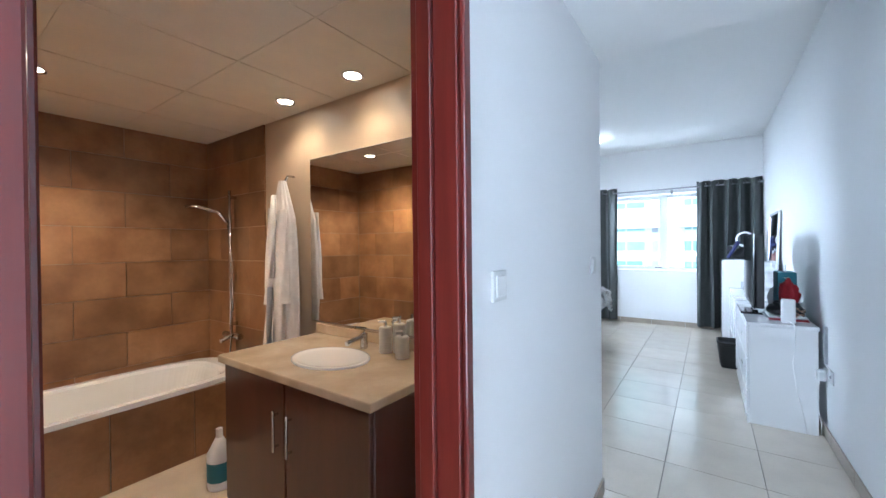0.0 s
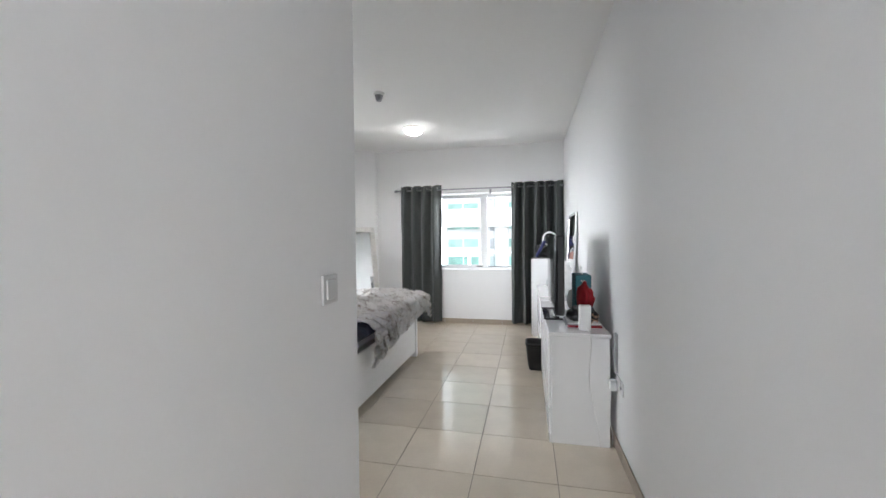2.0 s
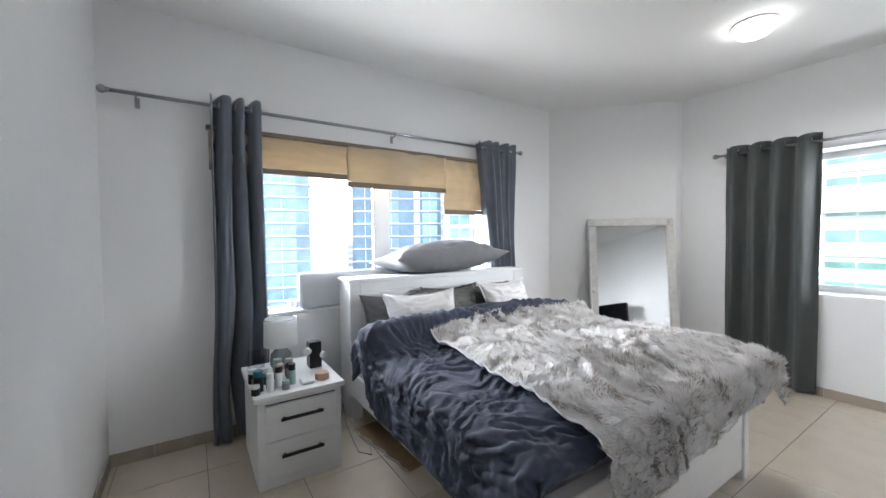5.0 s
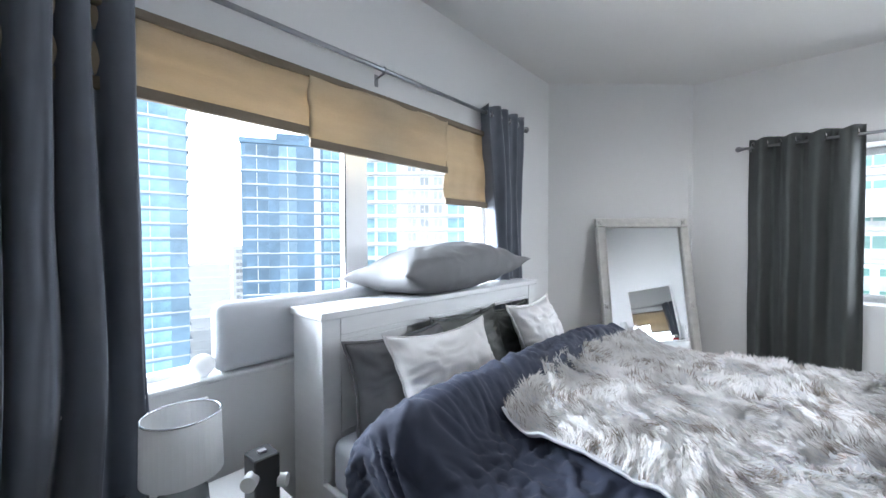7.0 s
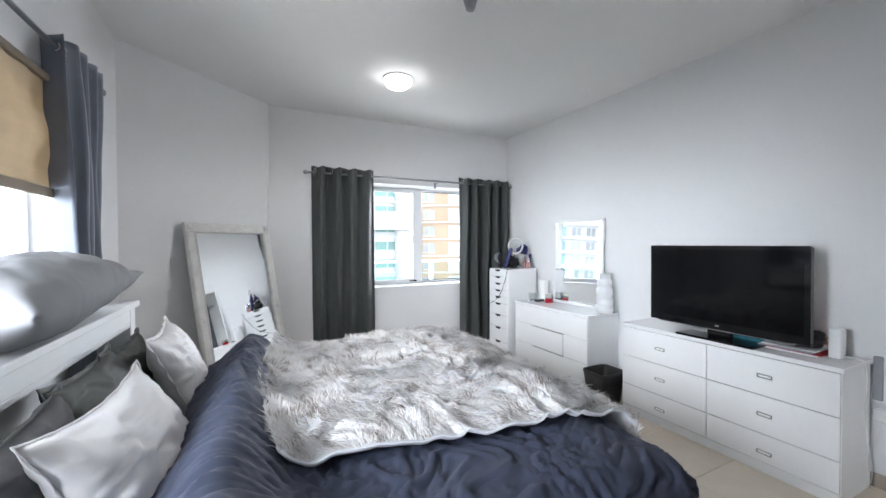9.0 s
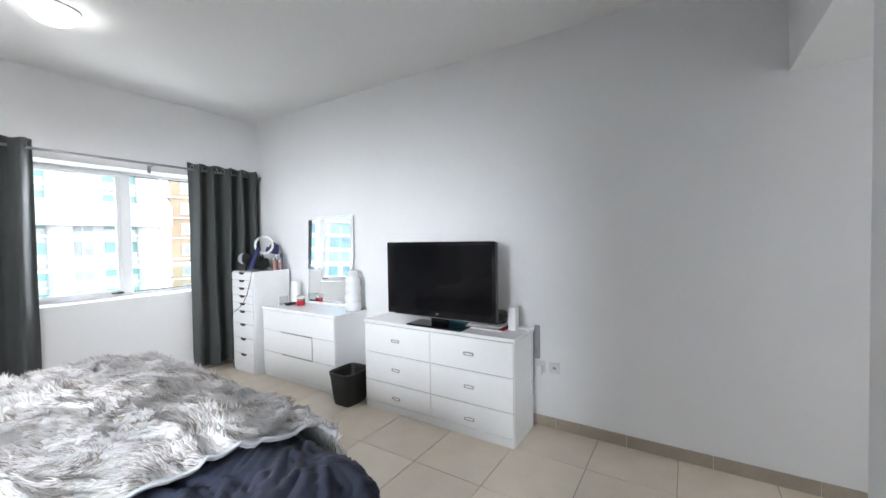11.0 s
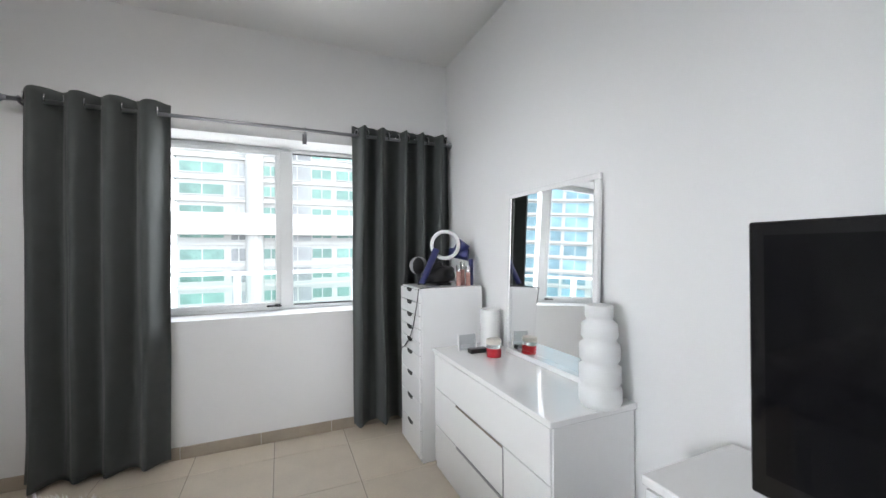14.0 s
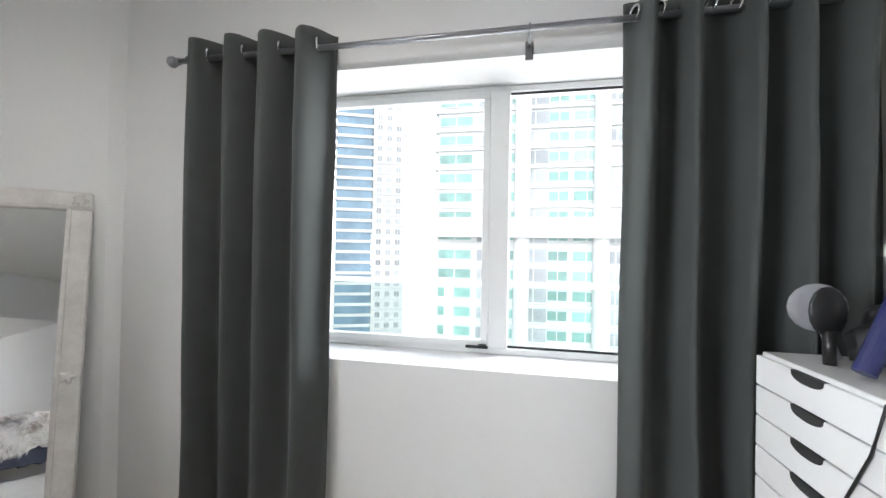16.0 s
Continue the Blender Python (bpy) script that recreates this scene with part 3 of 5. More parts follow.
bm = block(HB + 0.01, -1.27, 4.535, 6.215, 0.36, 0.60, bevel=0.05, seg=4)
single("mattress", bm, SHEET, "white mattress with a pale fitted sheet", "mattress", smooth=True)


def drape(x0, x1, y0, y1, ys, xe, yn, top, puff, wr, seed, nx, ny, lift=0.0, round_=0.06, skew=0.0, fine=1.0):
    """A cloth over the bed: lies flat between ys and yn up to xe, and hangs down beyond these edges."""
    def pt(u, v):
        a = x0 + (x1 - x0) * u
        ya = y0 + skew * (1 - u)
        b = ya + (y1 - ya) * v
        e = 0.0
        if callable(puff):
            e = puff(a, b)
        x, y, z = a, b, top + e
        d1, d2, d3 = ys - b, a - xe, b - yn
        if d1 > 0:
            y = ys - round_ * (1 - math.exp(-d1 / round_)) - 0.02 * noise.noise((a * 7, d1 * 3, seed)) * min(1, d1 * 8)
            z -= d1 - round_ * (1 - math.exp(-d1 / round_)) * 0.6
        if d3 > 0:
            y = yn + round_ * (1 - math.exp(-d3 / round_))
            z -= d3 - round_ * (1 - math.exp(-d3 / round_)) * 0.6
        if d2 > 0:
            x = xe + round_ * (1 - math.exp(-d2 / round_)) + 0.02 * noise.noise((b * 6, d2 * 3, seed)) * min(1, d2 * 8)
            z -= d2 - round_ * (1 - math.exp(-d2 / round_)) * 0.6
        # rumples: broad swells, then sharper creases
        p = Vector((a * 1.0, b * 1.0, seed))
        sw = noise.noise(p * 3.2) * 0.5
        w = fine * Vector((a * 6 + 1.6 * noise.noise(p * 3), b * 6.5 + 1.6 * noise.noise(p * 2.7 + Vector((4, 0, 0))), seed))
        cr = 1 - abs(noise.noise(w)) * 2
        cr2 = 1 - abs(noise.noise(w * 2.3 + Vector((7, 3, 0)))) * 2
        h = wr * (sw + 0.5 * cr * abs(cr) + 0.3 * cr2 * abs(cr2))
        z += h * (0.5 if d1 > 0.02 or d2 > 0.02 else 1) + lift
        if d1 > 0.02:
            y -= h
        if d2 > 0.02:
            x += h
        return (x, y, z)
    return pt


def duvet_puff(a, b):
    roll = math.exp(-((a + 2.70 - 0.05 * (b - 5.4)) / 0.16) ** 2) * 0.20
    return roll + 0.05 * math.sin(math.pi * max(0, min(1, (b - 4.45) / 1.9))) ** 0.5 * (1 if a < -1.4 else max(0, (-1.25 - a) / 0.15))


pt_duvet = drape(-2.90, -1.15, 4.10, 6.62, 4.46, -1.23, 6.38, 0.675, duvet_puff, 0.034, 2.0, 150, 190, skew=0.03, fine=1.7)
duvet = thing("duvet", (-2.2, 5.3, 0.64), "rumpled navy blue cotton duvet, folded back", "duvet")
part("cover", sheet(pt_duvet, 200, 280), DUVET, duvet, smooth=True, thick=0.02)
edge = [pt_duvet(i / 60, 0.0) for i in range(61)]
part("piping", tube([(p[0], p[1] - 0.006, p[2] - 0.004) for p in edge], 0.007, 6), DUVET, duvet, smooth=True)

def fur_puff(a, b):
    t = max(0.0, min(1.0, (b - 4.75) / 0.35))
    return duvet_puff(a, b) * 0.7 + 0.03 * t + 0.03 * max(0, 1 - abs(a + 1.5) / 0.3)


pt_fur0 = drape(-2.56, -0.76, 4.82, 6.66, 4.3, -1.15, 6.42, 0.725, fur_puff, 0.05, 9.0, 100, 100)


def pt_fur(u, v):
    x, y, z = pt_fur0(u * (1 - 0.13 * v), v)
    x -= 0.06 * math.sin(v * 5) * (1 - u)
    y += (0.03 * math.sin(u * 7 + 1) - 0.20 * u * u) * (1 - v)
    return (x, y, max(z, 0.5) if x < -1.27 else z)


fur = thing("fur_throw", (-1.8, 5.6, 0.70), "grey-white faux fur throw spread over the duvet", "throw")
part("backing", sheet(pt_fur, 70, 80), FUR_B, fur, "pale suede backing", smooth=True, thick=0.012)
part("hem", tube([(lambda p: (p[0], p[1] - 0.012, p[2] + 0.012))(pt_fur(i / 70, 0.0)) for i in range(50)], 0.006, 7), FUR_B, fur, "pale rolled hem", smooth=True)


def fur_strands(count, length):
    rng = np.random.default_rng(5)
    nu, nv = 160, 180
    g = np.array([[pt_fur(i / nu, j / nv) for j in range(nv + 1)] for i in range(nu + 1)])
    du, dv = np.gradient(g, axis=0), np.gradient(g, axis=1)
    nrm = np.cross(du, dv)
    nrm /= np.linalg.norm(nrm, axis=2, keepdims=True) + 1e-9
    nrm[nrm[..., 2] < -0.2] *= -1
    i, j = rng.integers(0, nu, count), rng.integers(0, nv, count)
    fu, fv = rng.random((count, 1)), rng.random((count, 1))
    p = g[i, j] * (1 - fu) * (1 - fv) + g[i + 1, j] * fu * (1 - fv) + g[i, j + 1] * (1 - fu) * fv + g[i + 1, j + 1] * fu * fv
    n = nrm[i, j]
    # combing direction swirls over the cloth
    ang = np.array([2.6 * noise.noise((float(q[0]) * 3.2, float(q[1]) * 3.2, 4.0)) + 0.9 * noise.noise((float(q[0]) * 11, float(q[1]) * 11, 8.0)) for q in p]) + 0.25 * rng.standard_normal(count) - 0.5
    t1 = dv[i, j] / (np.linalg.norm(dv[i, j], axis=1, keepdims=True) + 1e-9)
    t2 = np.cross(n, t1)
    lay = np.cos(ang)[:, None] * t2 - np.sin(ang)[:, None] * t1
    ln = length * (0.6 + 0.8 * rng.random((count, 1)))
    lift = 0.35 + 0.35 * rng.random((count, 1))
    side = np.cross(n, lay)
    w = 0.0019 + 0.0012 * rng.random((count, 1))
    mid = p + ln * 0.5 * (lay * 0.8 + n * lift)
    tip = p + ln * (lay * 1.0 + n * lift * 0.75)
    verts = np.stack([p - side * w, p + side * w, mid + side * w * 0.9, mid - side * w * 0.9, tip], axis=1).reshape(-1, 3)
    base = np.arange(count) * 5
    faces = [f for b in base.tolist() for f in ((b, b + 1, b + 2, b + 3), (b + 3, b + 2, b + 4))]
    verts -= np.array(fur.matrix_basis.translation)
    me = bpy.data.meshes.new("fur_pile")
    me.from_pydata(verts.tolist(), [], faces)
    me.materials.append(FUR)
    ob = new("fur_pile", me)
    ob.parent = fur
    tagged(ob, "long shaggy grey-white fur", kind="stuff")


fur_strands(120000, 0.036)


def pillow(name, w, h, d, m, material, label, flange=0.0, seed=0.0):
    """w along local x, h along local y, plump along z."""
    ob = thing(name, (0, 0, 0), label, "pillow", "bed pillows")
    ob.matrix_basis = m
    bm = bmesh.new()
    n = 40
    tops, bots = [], []
    for i in range(n + 1):
        rt, rb = [], []
        for j in range(n + 1):
            u, v = i / n * 2 - 1, j / n * 2 - 1
            f = max(0, (1 - abs(u) ** 2.6)) ** 0.55 * max(0, (1 - abs(v) ** 2.6)) ** 0.55
            x, y = u * w / 2, v * h / 2
            x *= 1 - 0.13 * (1 - abs(v) ** 2)
            y *= 1 - 0.16 * (1 - abs(u) ** 2)
            q = (u * 2.6 + seed + 1.2 * noise.noise((u * 2, v * 2, seed)), v * 4.2 + noise.noise((v * 2, u * 2, seed + 2)), seed)
            wr = 0.012 * noise.noise((u * 1.6 + seed, v * 1.6, seed)) + 0.022 * (0.4 - abs(noise.noise(q)) * 1.6)
            z = d / 2 * f + wr * min(1, f * 3)
            rt.append(bm.verts.new((x, y, z)))
            rb.append(rt[-1] if i in (0, n) or j in (0, n) else bm.verts.new((x, y, -d / 2 * f + wr * 0.5 * min(1, f * 3))))
        tops.append(rt), bots.append(rb)
    for i in range(n):
        for j in range(n):
            bm.faces.new((tops[i][j], tops[i + 1][j], tops[i + 1][j + 1], tops[i][j + 1]))
            q = [bots[i][j], bots[i][j + 1], bots[i + 1][j + 1], bots[i + 1][j]]
            if len(set(q)) == 4:
                try:
                    bm.faces.new(q)
                except ValueError:
                    pass
    part("case", bm, material, ob, smooth=True, local=True)
    if flange:
        pts = []
        for k in range(0, 4 * n + 1):
            s = k % (4 * n)
            u, v = (s / n * 2 - 1, -1) if s < n else (1, (s - n) / n * 2 - 1) if s < 2 * n else (1 - (s - 2 * n) / n * 2, 1) if s < 3 * n else (-1, 1 - (s - 3 * n) / n * 2)
            x, y = u * w / 2 * (1 - 0.13 * (1 - abs(v) ** 2)), v * h / 2 * (1 - 0.16 * (1 - abs(u) ** 2))
            pts.append((x, y, 0, u, v))
        bm2 = bmesh.new()
        a = [bm2.verts.new((x, y, 0)) for x, y, _, u, v in pts]
        b = [bm2.verts.new((x * (1 + flange * 2 / w), y * (1 + flange * 2 / h), 0.006 * math.sin(k * 0.9))) for k, (x, y, _, u, v) in enumerate(pts)]
        for k in range(len(pts) - 1):
            bm2.faces.new((a[k], a[k + 1], b[k + 1], b[k]))
        part("flange", bm2, material, ob, smooth=True, local=True, thick=0.004)
    return ob


def leaning(x, y, z, lean, turn=0.0):
    """A pillow that stands against the headboard: its height rises along z, its face looks to the foot end."""
    return pose(x, y, z, 0, 0, turn) @ pose(0, 0, 0, 90, 0, 90) @ pose(0, 0, 0, -lean, 0, 0)


pillow("pillow", 0.66, 0.46, 0.17, leaning(-3.17, 4.90, 0.80, 12), PILLOW_G, "grey cotton pillow standing against the headboard", 0.015, 1.0)
pillow("pillow", 0.66, 0.58, 0.21, leaning(-2.95, 5.02, 0.79, 26, -6), PILLOW_W, "white cotton pillow with a pointed corner", 0.008, 2.0)
pillow("pillow", 0.60, 0.42, 0.17, leaning(-3.16, 5.45, 0.84, 20), PILLOW_O, "olive grey pillow slumped against the headboard", 0.02, 3.0)
pillow("pillow", 0.56, 0.40, 0.15, leaning(-3.17, 5.88, 0.83, 14), PILLOW_O, "dark grey pillow behind a white one", 0.02, 4.0)
pillow("pillow", 0.60, 0.46, 0.18, leaning(-3.00, 5.98, 0.85, 24, 3), PILLOW_W, "white cotton pillow leaning at the far side", 0.02, 5.0)
pillow("pillow", 0.54, 1.34, 0.31, pose(-3.42, 5.50, 1.305, 1.5, -5, 3), PILLOW_G, "long grey pillow lying on top of the headboard", 0.0, 6.0)

# ---- nightstand ----
ns = thing("nightstand", (-3.06, 3.98, 0), "white wooden nightstand with two drawers", "nightstand")
body = part("body", block(-3.36, -2.725, 3.735, 4.235, 0.0, 0.535, bevel=0.004), WHITE, ns)
part("top", block(-3.38, -2.70, 3.715, 4.255, 0.535, 0.570, bevel=0.006, seg=2), WHITE, ns)
# solid dark strip in place of the shaded gap above the drawers
part("gap", block(-2.727, -2.722, 3.78, 4.195, 0.508, 0.514), GAP, body)
for z0, z1 in ((0.295, 0.505), (0.07, 0.285)):
    dr = part("drawer", block(-2.725, -2.71, 3.78, 4.195, z0, z1, bevel=0.003), WHITE, ns)
    zm = (z0 + z1) / 2 + 0.01
    bm = block(-2.69, -2.678, 3.86, 4.11, zm, zm + 0.02, bevel=0.003)
    for y in (3.88, 4.09):
        box(bm, -2.712, -2.68, y - 0.006, y + 0.006, zm + 0.003, zm + 0.017)
    part("handle", bm, BLACK, dr, "black bar handle")

# ---- chests on the east wall ----
def bar_handle(bm, x, y, z, w=0.082, h=0.026):
    """A flat rectangular metal pull with a slot."""
    box(bm, x - 0.008, x, y - w / 2, y + w / 2, z + h / 2 - 0.006, z + h / 2, bevel=0.0015)
    box(bm, x - 0.008, x, y - w / 2, y + w / 2, z - h / 2, z - h / 2 + 0.006, bevel=0.0015)
    box(bm, x - 0.008, x, y - w / 2, y - w / 2 + 0.006, z - h / 2 + 0.006, z + h / 2 - 0.006)
    box(bm, x - 0.008, x, y + w / 2 - 0.006, y + w / 2, z - h / 2 + 0.006, z + h / 2 - 0.006)
    return bm


FX = 0.325
tvc = thing("chest_of_drawers", (0.52, 5.17, 0), "white lacquered six-drawer chest with metal pulls", "chest of drawers")
part("body", block(FX, 0.715, 4.465, 5.885, 0.0, 0.757, bevel=0.003), LACQ, tvc)
part("top", block(FX - 0.018, 0.722, 4.453, 5.897, 0.757, 0.785, bevel=0.004), LACQ, tvc)
# grey board behind the white drawers: shade of their gaps put into colour
part("recess", block(FX - 0.003, FX, 4.47, 5.88, 0.09, 0.752), GREYP, tvc)
for i, (z0, z1) in enumerate(((0.505, 0.752), (0.255, 0.499), (0.07, 0.249))):
    for y0, y1 in ((4.468, 5.173), (5.177, 5.882)):
        dr = part("drawer", block(FX - 0.018, FX - 0.002, y0, y1, z0, z1, bevel=0.002), LACQ, tvc)
        z = (0.63, 0.38, 0.135)[i]
        part("handle", bar_handle(bmesh.new(), FX - 0.018, (y0 + y1) / 2, z), CHROME, dr, "slotted metal pull")
part("plinth", block(FX - 0.012, FX, 4.468, 5.882, 0.0, 0.064), LACQ, tvc)

F2 = 0.308
ch = thing("dresser", (0.53, 6.87, 0), "glossy white dresser with recessed grip slots", "dresser")
part("body", block(F2 + 0.012, 0.745, 6.285, 7.455, 0.0, 0.742, bevel=0.003), LACQ, ch)
part("top", block(F2 - 0.006, 0.75, 6.275, 7.465, 0.745, 0.772, bevel=0.003), GLOSSW, ch, "mirror-glossy white top")
for i, (z0, z1) in enumerate(((0.525, 0.738), (0.285, 0.519), (0.05, 0.279))):
    dr = part("drawer", block(F2, F2 + 0.016, 6.290, 7.45, z0, z1, bevel=0.003), LACQ, ch)
    if i < 2:
        part("grip_slot", block(F2 - 0.003, F2 + 0.004, 6.62, 7.12, z0 - 0.012, z0 + 0.001), CHROME if i == 0 else STEEL, dr)
part("inset_panel", block(F2 - 0.003, F2 + 0.001, 6.615, 6.622, 0.275, 0.515), STEEL, ch)

tw = thing("drawer_tower", (0.46, 7.71, 0), "tall narrow white nine-drawer unit", "drawer unit")
part("body", block(0.244, 0.70, 7.51, 7.925, 0.0, 1.16, bevel=0.003), LACQ, tw)
z = 1.150
for h in (0.088, 0.088, 0.088, 0.088, 0.088, 0.150, 0.165, 0.180, 0.190):
    dr = part("drawer", block(0.226, 0.243, 7.515, 7.92, z - h + 0.004, z, bevel=0.002), LACQ, tw)
    # no hole is cut: a near-black slab gives the finger notch its shade
    bm = bmesh.new()
    vs = [bm.verts.new((0.2248, 7.7175 + 0.055 * math.cos(a), z + 0.001 - 0.026 * math.sin(a) ** 0.6)) for a in [math.pi * k / 10 for k in range(11)]]
    bm.faces.new(vs)
    g = bmesh.ops.extrude_face_region(bm, geom=bm.faces[:])
    bmesh.ops.translate(bm, verts=[v for v in g["geom"] if isinstance(v, bmesh.types.BMVert)], vec=(0.012, 0, 0))
    part("finger_notch", bm, GAP, dr, "dark slab standing in for a shaded finger grip")
    z -= h

# ---- television ----
tv = thing("television", (0.40, 5.14, 0.785), "black flat-screen television on a glossy stand", "television")
part("cabinet", block(0.375, 0.435, 4.625, 5.650, 0.868, 1.467, bevel=0.012, seg=2), BLACK, tv)
part("bezel", block(0.366, 0.375, 4.620, 5.655, 0.863, 1.472, bevel=0.004), GLOSSB, tv)
part("screen", block(0.3635, 0.3662, 4.652, 5.623, 0.915, 1.442), SCREEN, tv)
part("badge", block(0.3640, 0.3660, 5.125, 5.150, 0.884, 0.896), CHROME, tv)
part("speaker_bar", block(0.368, 0.42, 4.70, 5.58, 0.852, 0.863, bevel=0.003), CHROME, tv)
part("neck", block(0.39, 0.43, 5.06, 5.22, 0.80, 0.87, bevel=0.008), GLOSSB, tv)
part("base", block(0.295, 0.505, 4.88, 5.40, 0.786, 0.802, bevel=0.006, seg=2), GLOSSB, tv)

# ---- mirrors ----
vm = thing("vanity_mirror", (0.70, 6.82, 0.772), "rectangular mirror in a white frame against the wall", "mirror", tilt=0)
lean = Matrix.Translation((0.70, 6.82, 0.772)) @ Matrix.Rotation(radians(2.2), 4, "Y")
vm.matrix_basis = lean
for y0, y1, z0, z1 in ((-0.375, 0.375, 0, 0.03), (-0.375, 0.375, 0.965, 0.995), (-0.375, -0.345, 0.03, 0.965), (0.345, 0.375, 0.03, 0.965)):
    part("frame", block(-0.012, 0.012, y0, y1, z0, z1, bevel=0.004), LACQ, vm, local=True)
part("glass", block(-0.008, 0.0, -0.345, 0.345, 0.03, 0.965), MIRROR, vm, local=True)
for y0, y1, z0, z1 in ((-0.343, 0.343, 0.032, 0.054), (-0.343, 0.343, 0.941, 0.963), (-0.343, -0.321, 0.054, 0.941), (0.321, 0.343, 0.054, 0.941)):
    bm = block(-0.0095, -0.008, y0, y1, z0, z1)
    part("bevel", bm, MIRROR, vm, local=True)

fm = thing("floor_mirror", (0, 0, 0), "tall mirror in an ornate chalky white frame, leaning in the corner", "mirror")
# local x across, z up, face to -y; feet out from the wall, top against it
fm.matrix_basis = Matrix.Translation((-2.645, 7.578, 0.004)) @ Matrix.Rotation(radians(44.5), 4, "Z") @ Matrix.Rotation(radians(-10.5), 4, "X")
W, H, B = 0.47, 1.718, 0.09
for x0, x1, z0, z1 in ((-W, W, 0, B), (-W, W, H - B, H), (-W, -W + B, B, H - B), (W - B, W, B, H - B)):
    fr = part("frame", block(x0, x1, -0.03, 0.012, z0, z1, bevel=0.012, seg=2), ANTIQUE, fm, local=True)
    bm = block(x0 + 0.006, x1 - 0.006, -0.04, -0.03, z0 + 0.006, z0 + 0.02, bevel=0.004) if x1 - x0 > 0.3 else block(x0 + 0.006, x0 + 0.02, -0.04, -0.03, z0, z1, bevel=0.004)
    part("moulding", bm, ANTIQUE, fr, local=True)
for x0, x1, z0, z1 in ((-W + B - 0.008, W - B + 0.008, B - 0.014, B), (-W + B - 0.008, W - B + 0.008, H - B, H - B + 0.014), (-W + B - 0.014, -W + B, B, H - B), (W - B, W - B + 0.014, B, H - B)):
    part("bead", block(x0, x1, -0.038, -0.03, z0, z1, bevel=0.003), ANTIQUE, fm, local=True)
for sx in (-1, 1):
    for zc in (B / 2, H - B / 2, H * 0.5):
        bm = ball(bmesh.new(), (0, 0, 0), 1, n=30)
        for v in bm.verts:
            petal = 0.78 + 0.22 * math.cos(5 * math.atan2(v.co.z, v.co.x))
            v.co = Vector((sx * (W - B / 2) + 0.034 * petal * v.co.x, -0.032 + 0.013 * v.co.y, zc + 0.034 * petal * v.co.z))
        part("rosette", bm, ANTIQUE, fm, smooth=True, local=True)
part("glass", block(-W + B, W - B, -0.012, -0.006, B, H - B), MIRROR, fm, local=True)

# ---- ceiling fixtures ----
cl = thing("ceiling_light", (-1.41, 6.96, ZC), "round white glass ceiling light, switched on", "ceiling light")
part("base_ring", lathe(((0.0, 0), (0.145, 0), (0.145, -0.010), (0.135, -0.014), (0.0, -0.014)), (-1.41, 6.96, ZC)), PLASTIC, cl, smooth=False)
part("dome", lathe(((0.134, -0.012), (0.126, -0.045), (0.10, -0.074), (0.06, -0.092), (0.0, -0.10)), (-1.41, 6.96, ZC), 40), BULB, cl, "lit frosted glass dome", smooth=True)
sp = thing("smoke_detector", (-1.40, 5.63, ZC), "white ceiling smoke detector", "smoke detector")
part("mount", lathe(((0.0, 0), (0.062, 0), (0.062, -0.018), (0.05, -0.025), (0, -0.025)), (-1.40, 5.63, ZC)), PLASTIC, sp, smooth=False)
part("sensor", lathe(((0.045, -0.025), (0.035, -0.06), (0.026, -0.085), (0, -0.088)), (-1.40, 5.63, ZC)), GREYP, sp, smooth=True)
sp = thing("smoke_detector", (-1.30, 4.44, ZC), "round pale green-white ceiling detector", "smoke detector")
part("mount", lathe(((0.0, 0), (0.085, 0), (0.085, -0.02), (0.07, -0.035), (0, -0.04)), (-1.30, 4.44, ZC)), PLASTIC, sp, smooth=False)
vent = thing("air_vent", (-2.0, YS, 2.6), "grey slatted air grille high on the wall", "air vent")
part("vent_frame", block(-2.5, -1.5, YS, YS + 0.02, 2.50, 2.75, bevel=0.006), PLASTIC, vent)
for i in range(9):
    part("slat", block(-2.46, -1.54, YS + 0.02, YS + 0.03, 2.525 + i * 0.023, 2.537 + i * 0.023), GREYP, vent)

# ---- switches and sockets ----
def switch(x, y, z, face, label, w=0.086, cat="light switch"):
    ob = thing("light_switch" if cat == "light switch" else "wall_socket", (x, y, z), label, cat)
    s = 1 if face > 0 else -1
    xs = sorted((x, x + s * 0.009))
    part("plate", block(xs[0], xs[1], y - w / 2, y + w / 2, z - 0.044, z + 0.044, bevel=0.003, seg=2), SWITCH, ob)
    xs = sorted((x + s * 0.009, x + s * 0.015))
    if cat == "light switch":
        part("rocker", block(xs[0], xs[1], y - w / 2 + 0.014, y + w / 2 - 0.014, z - 0.030, z + 0.030, bevel=0.003, seg=2), SWITCH, ob)
    else:
        part("insert", block(xs[0], xs[1] - s * 0.003, y - 0.012, y + 0.012, z - 0.008, z + 0.008, bevel=0.002), GREYP, ob)
    return ob


switch(XC, 1.676, 1.28, 1, "white square light switch beside the bathroom door")
switch(XC, 2.755, 1.288, 1, "white square light switch near the bedroom corner")
switch(XE, 4.308, 0.476, -1, "small white aerial socket on the wall", 0.08, "socket")
so = switch(XE, 4.425, 0.476, -1, "white wall socket with a plug adapter", 0.09, "socket")
pa = thing("plug_adapter", (XE - 0.03, 4.425, 0.46), "white plug adapter in the wall socket", "plug")
part("body", block(XE - 0.06, XE - 0.013, 4.395, 4.45, 0.42, 0.49, bevel=0.008, seg=2), PLASTIC, pa)
part("cable", tube([(XE - 0.045, 4.42, 0.43), (XE - 0.05, 4.43, 0.34), (XE - 0.045, 4.46, 0.2), (XE - 0.03, 4.455, 0.1), (XE - 0.03, 4.46, 0.02)], 0.003), PLASTIC, pa, smooth=True)
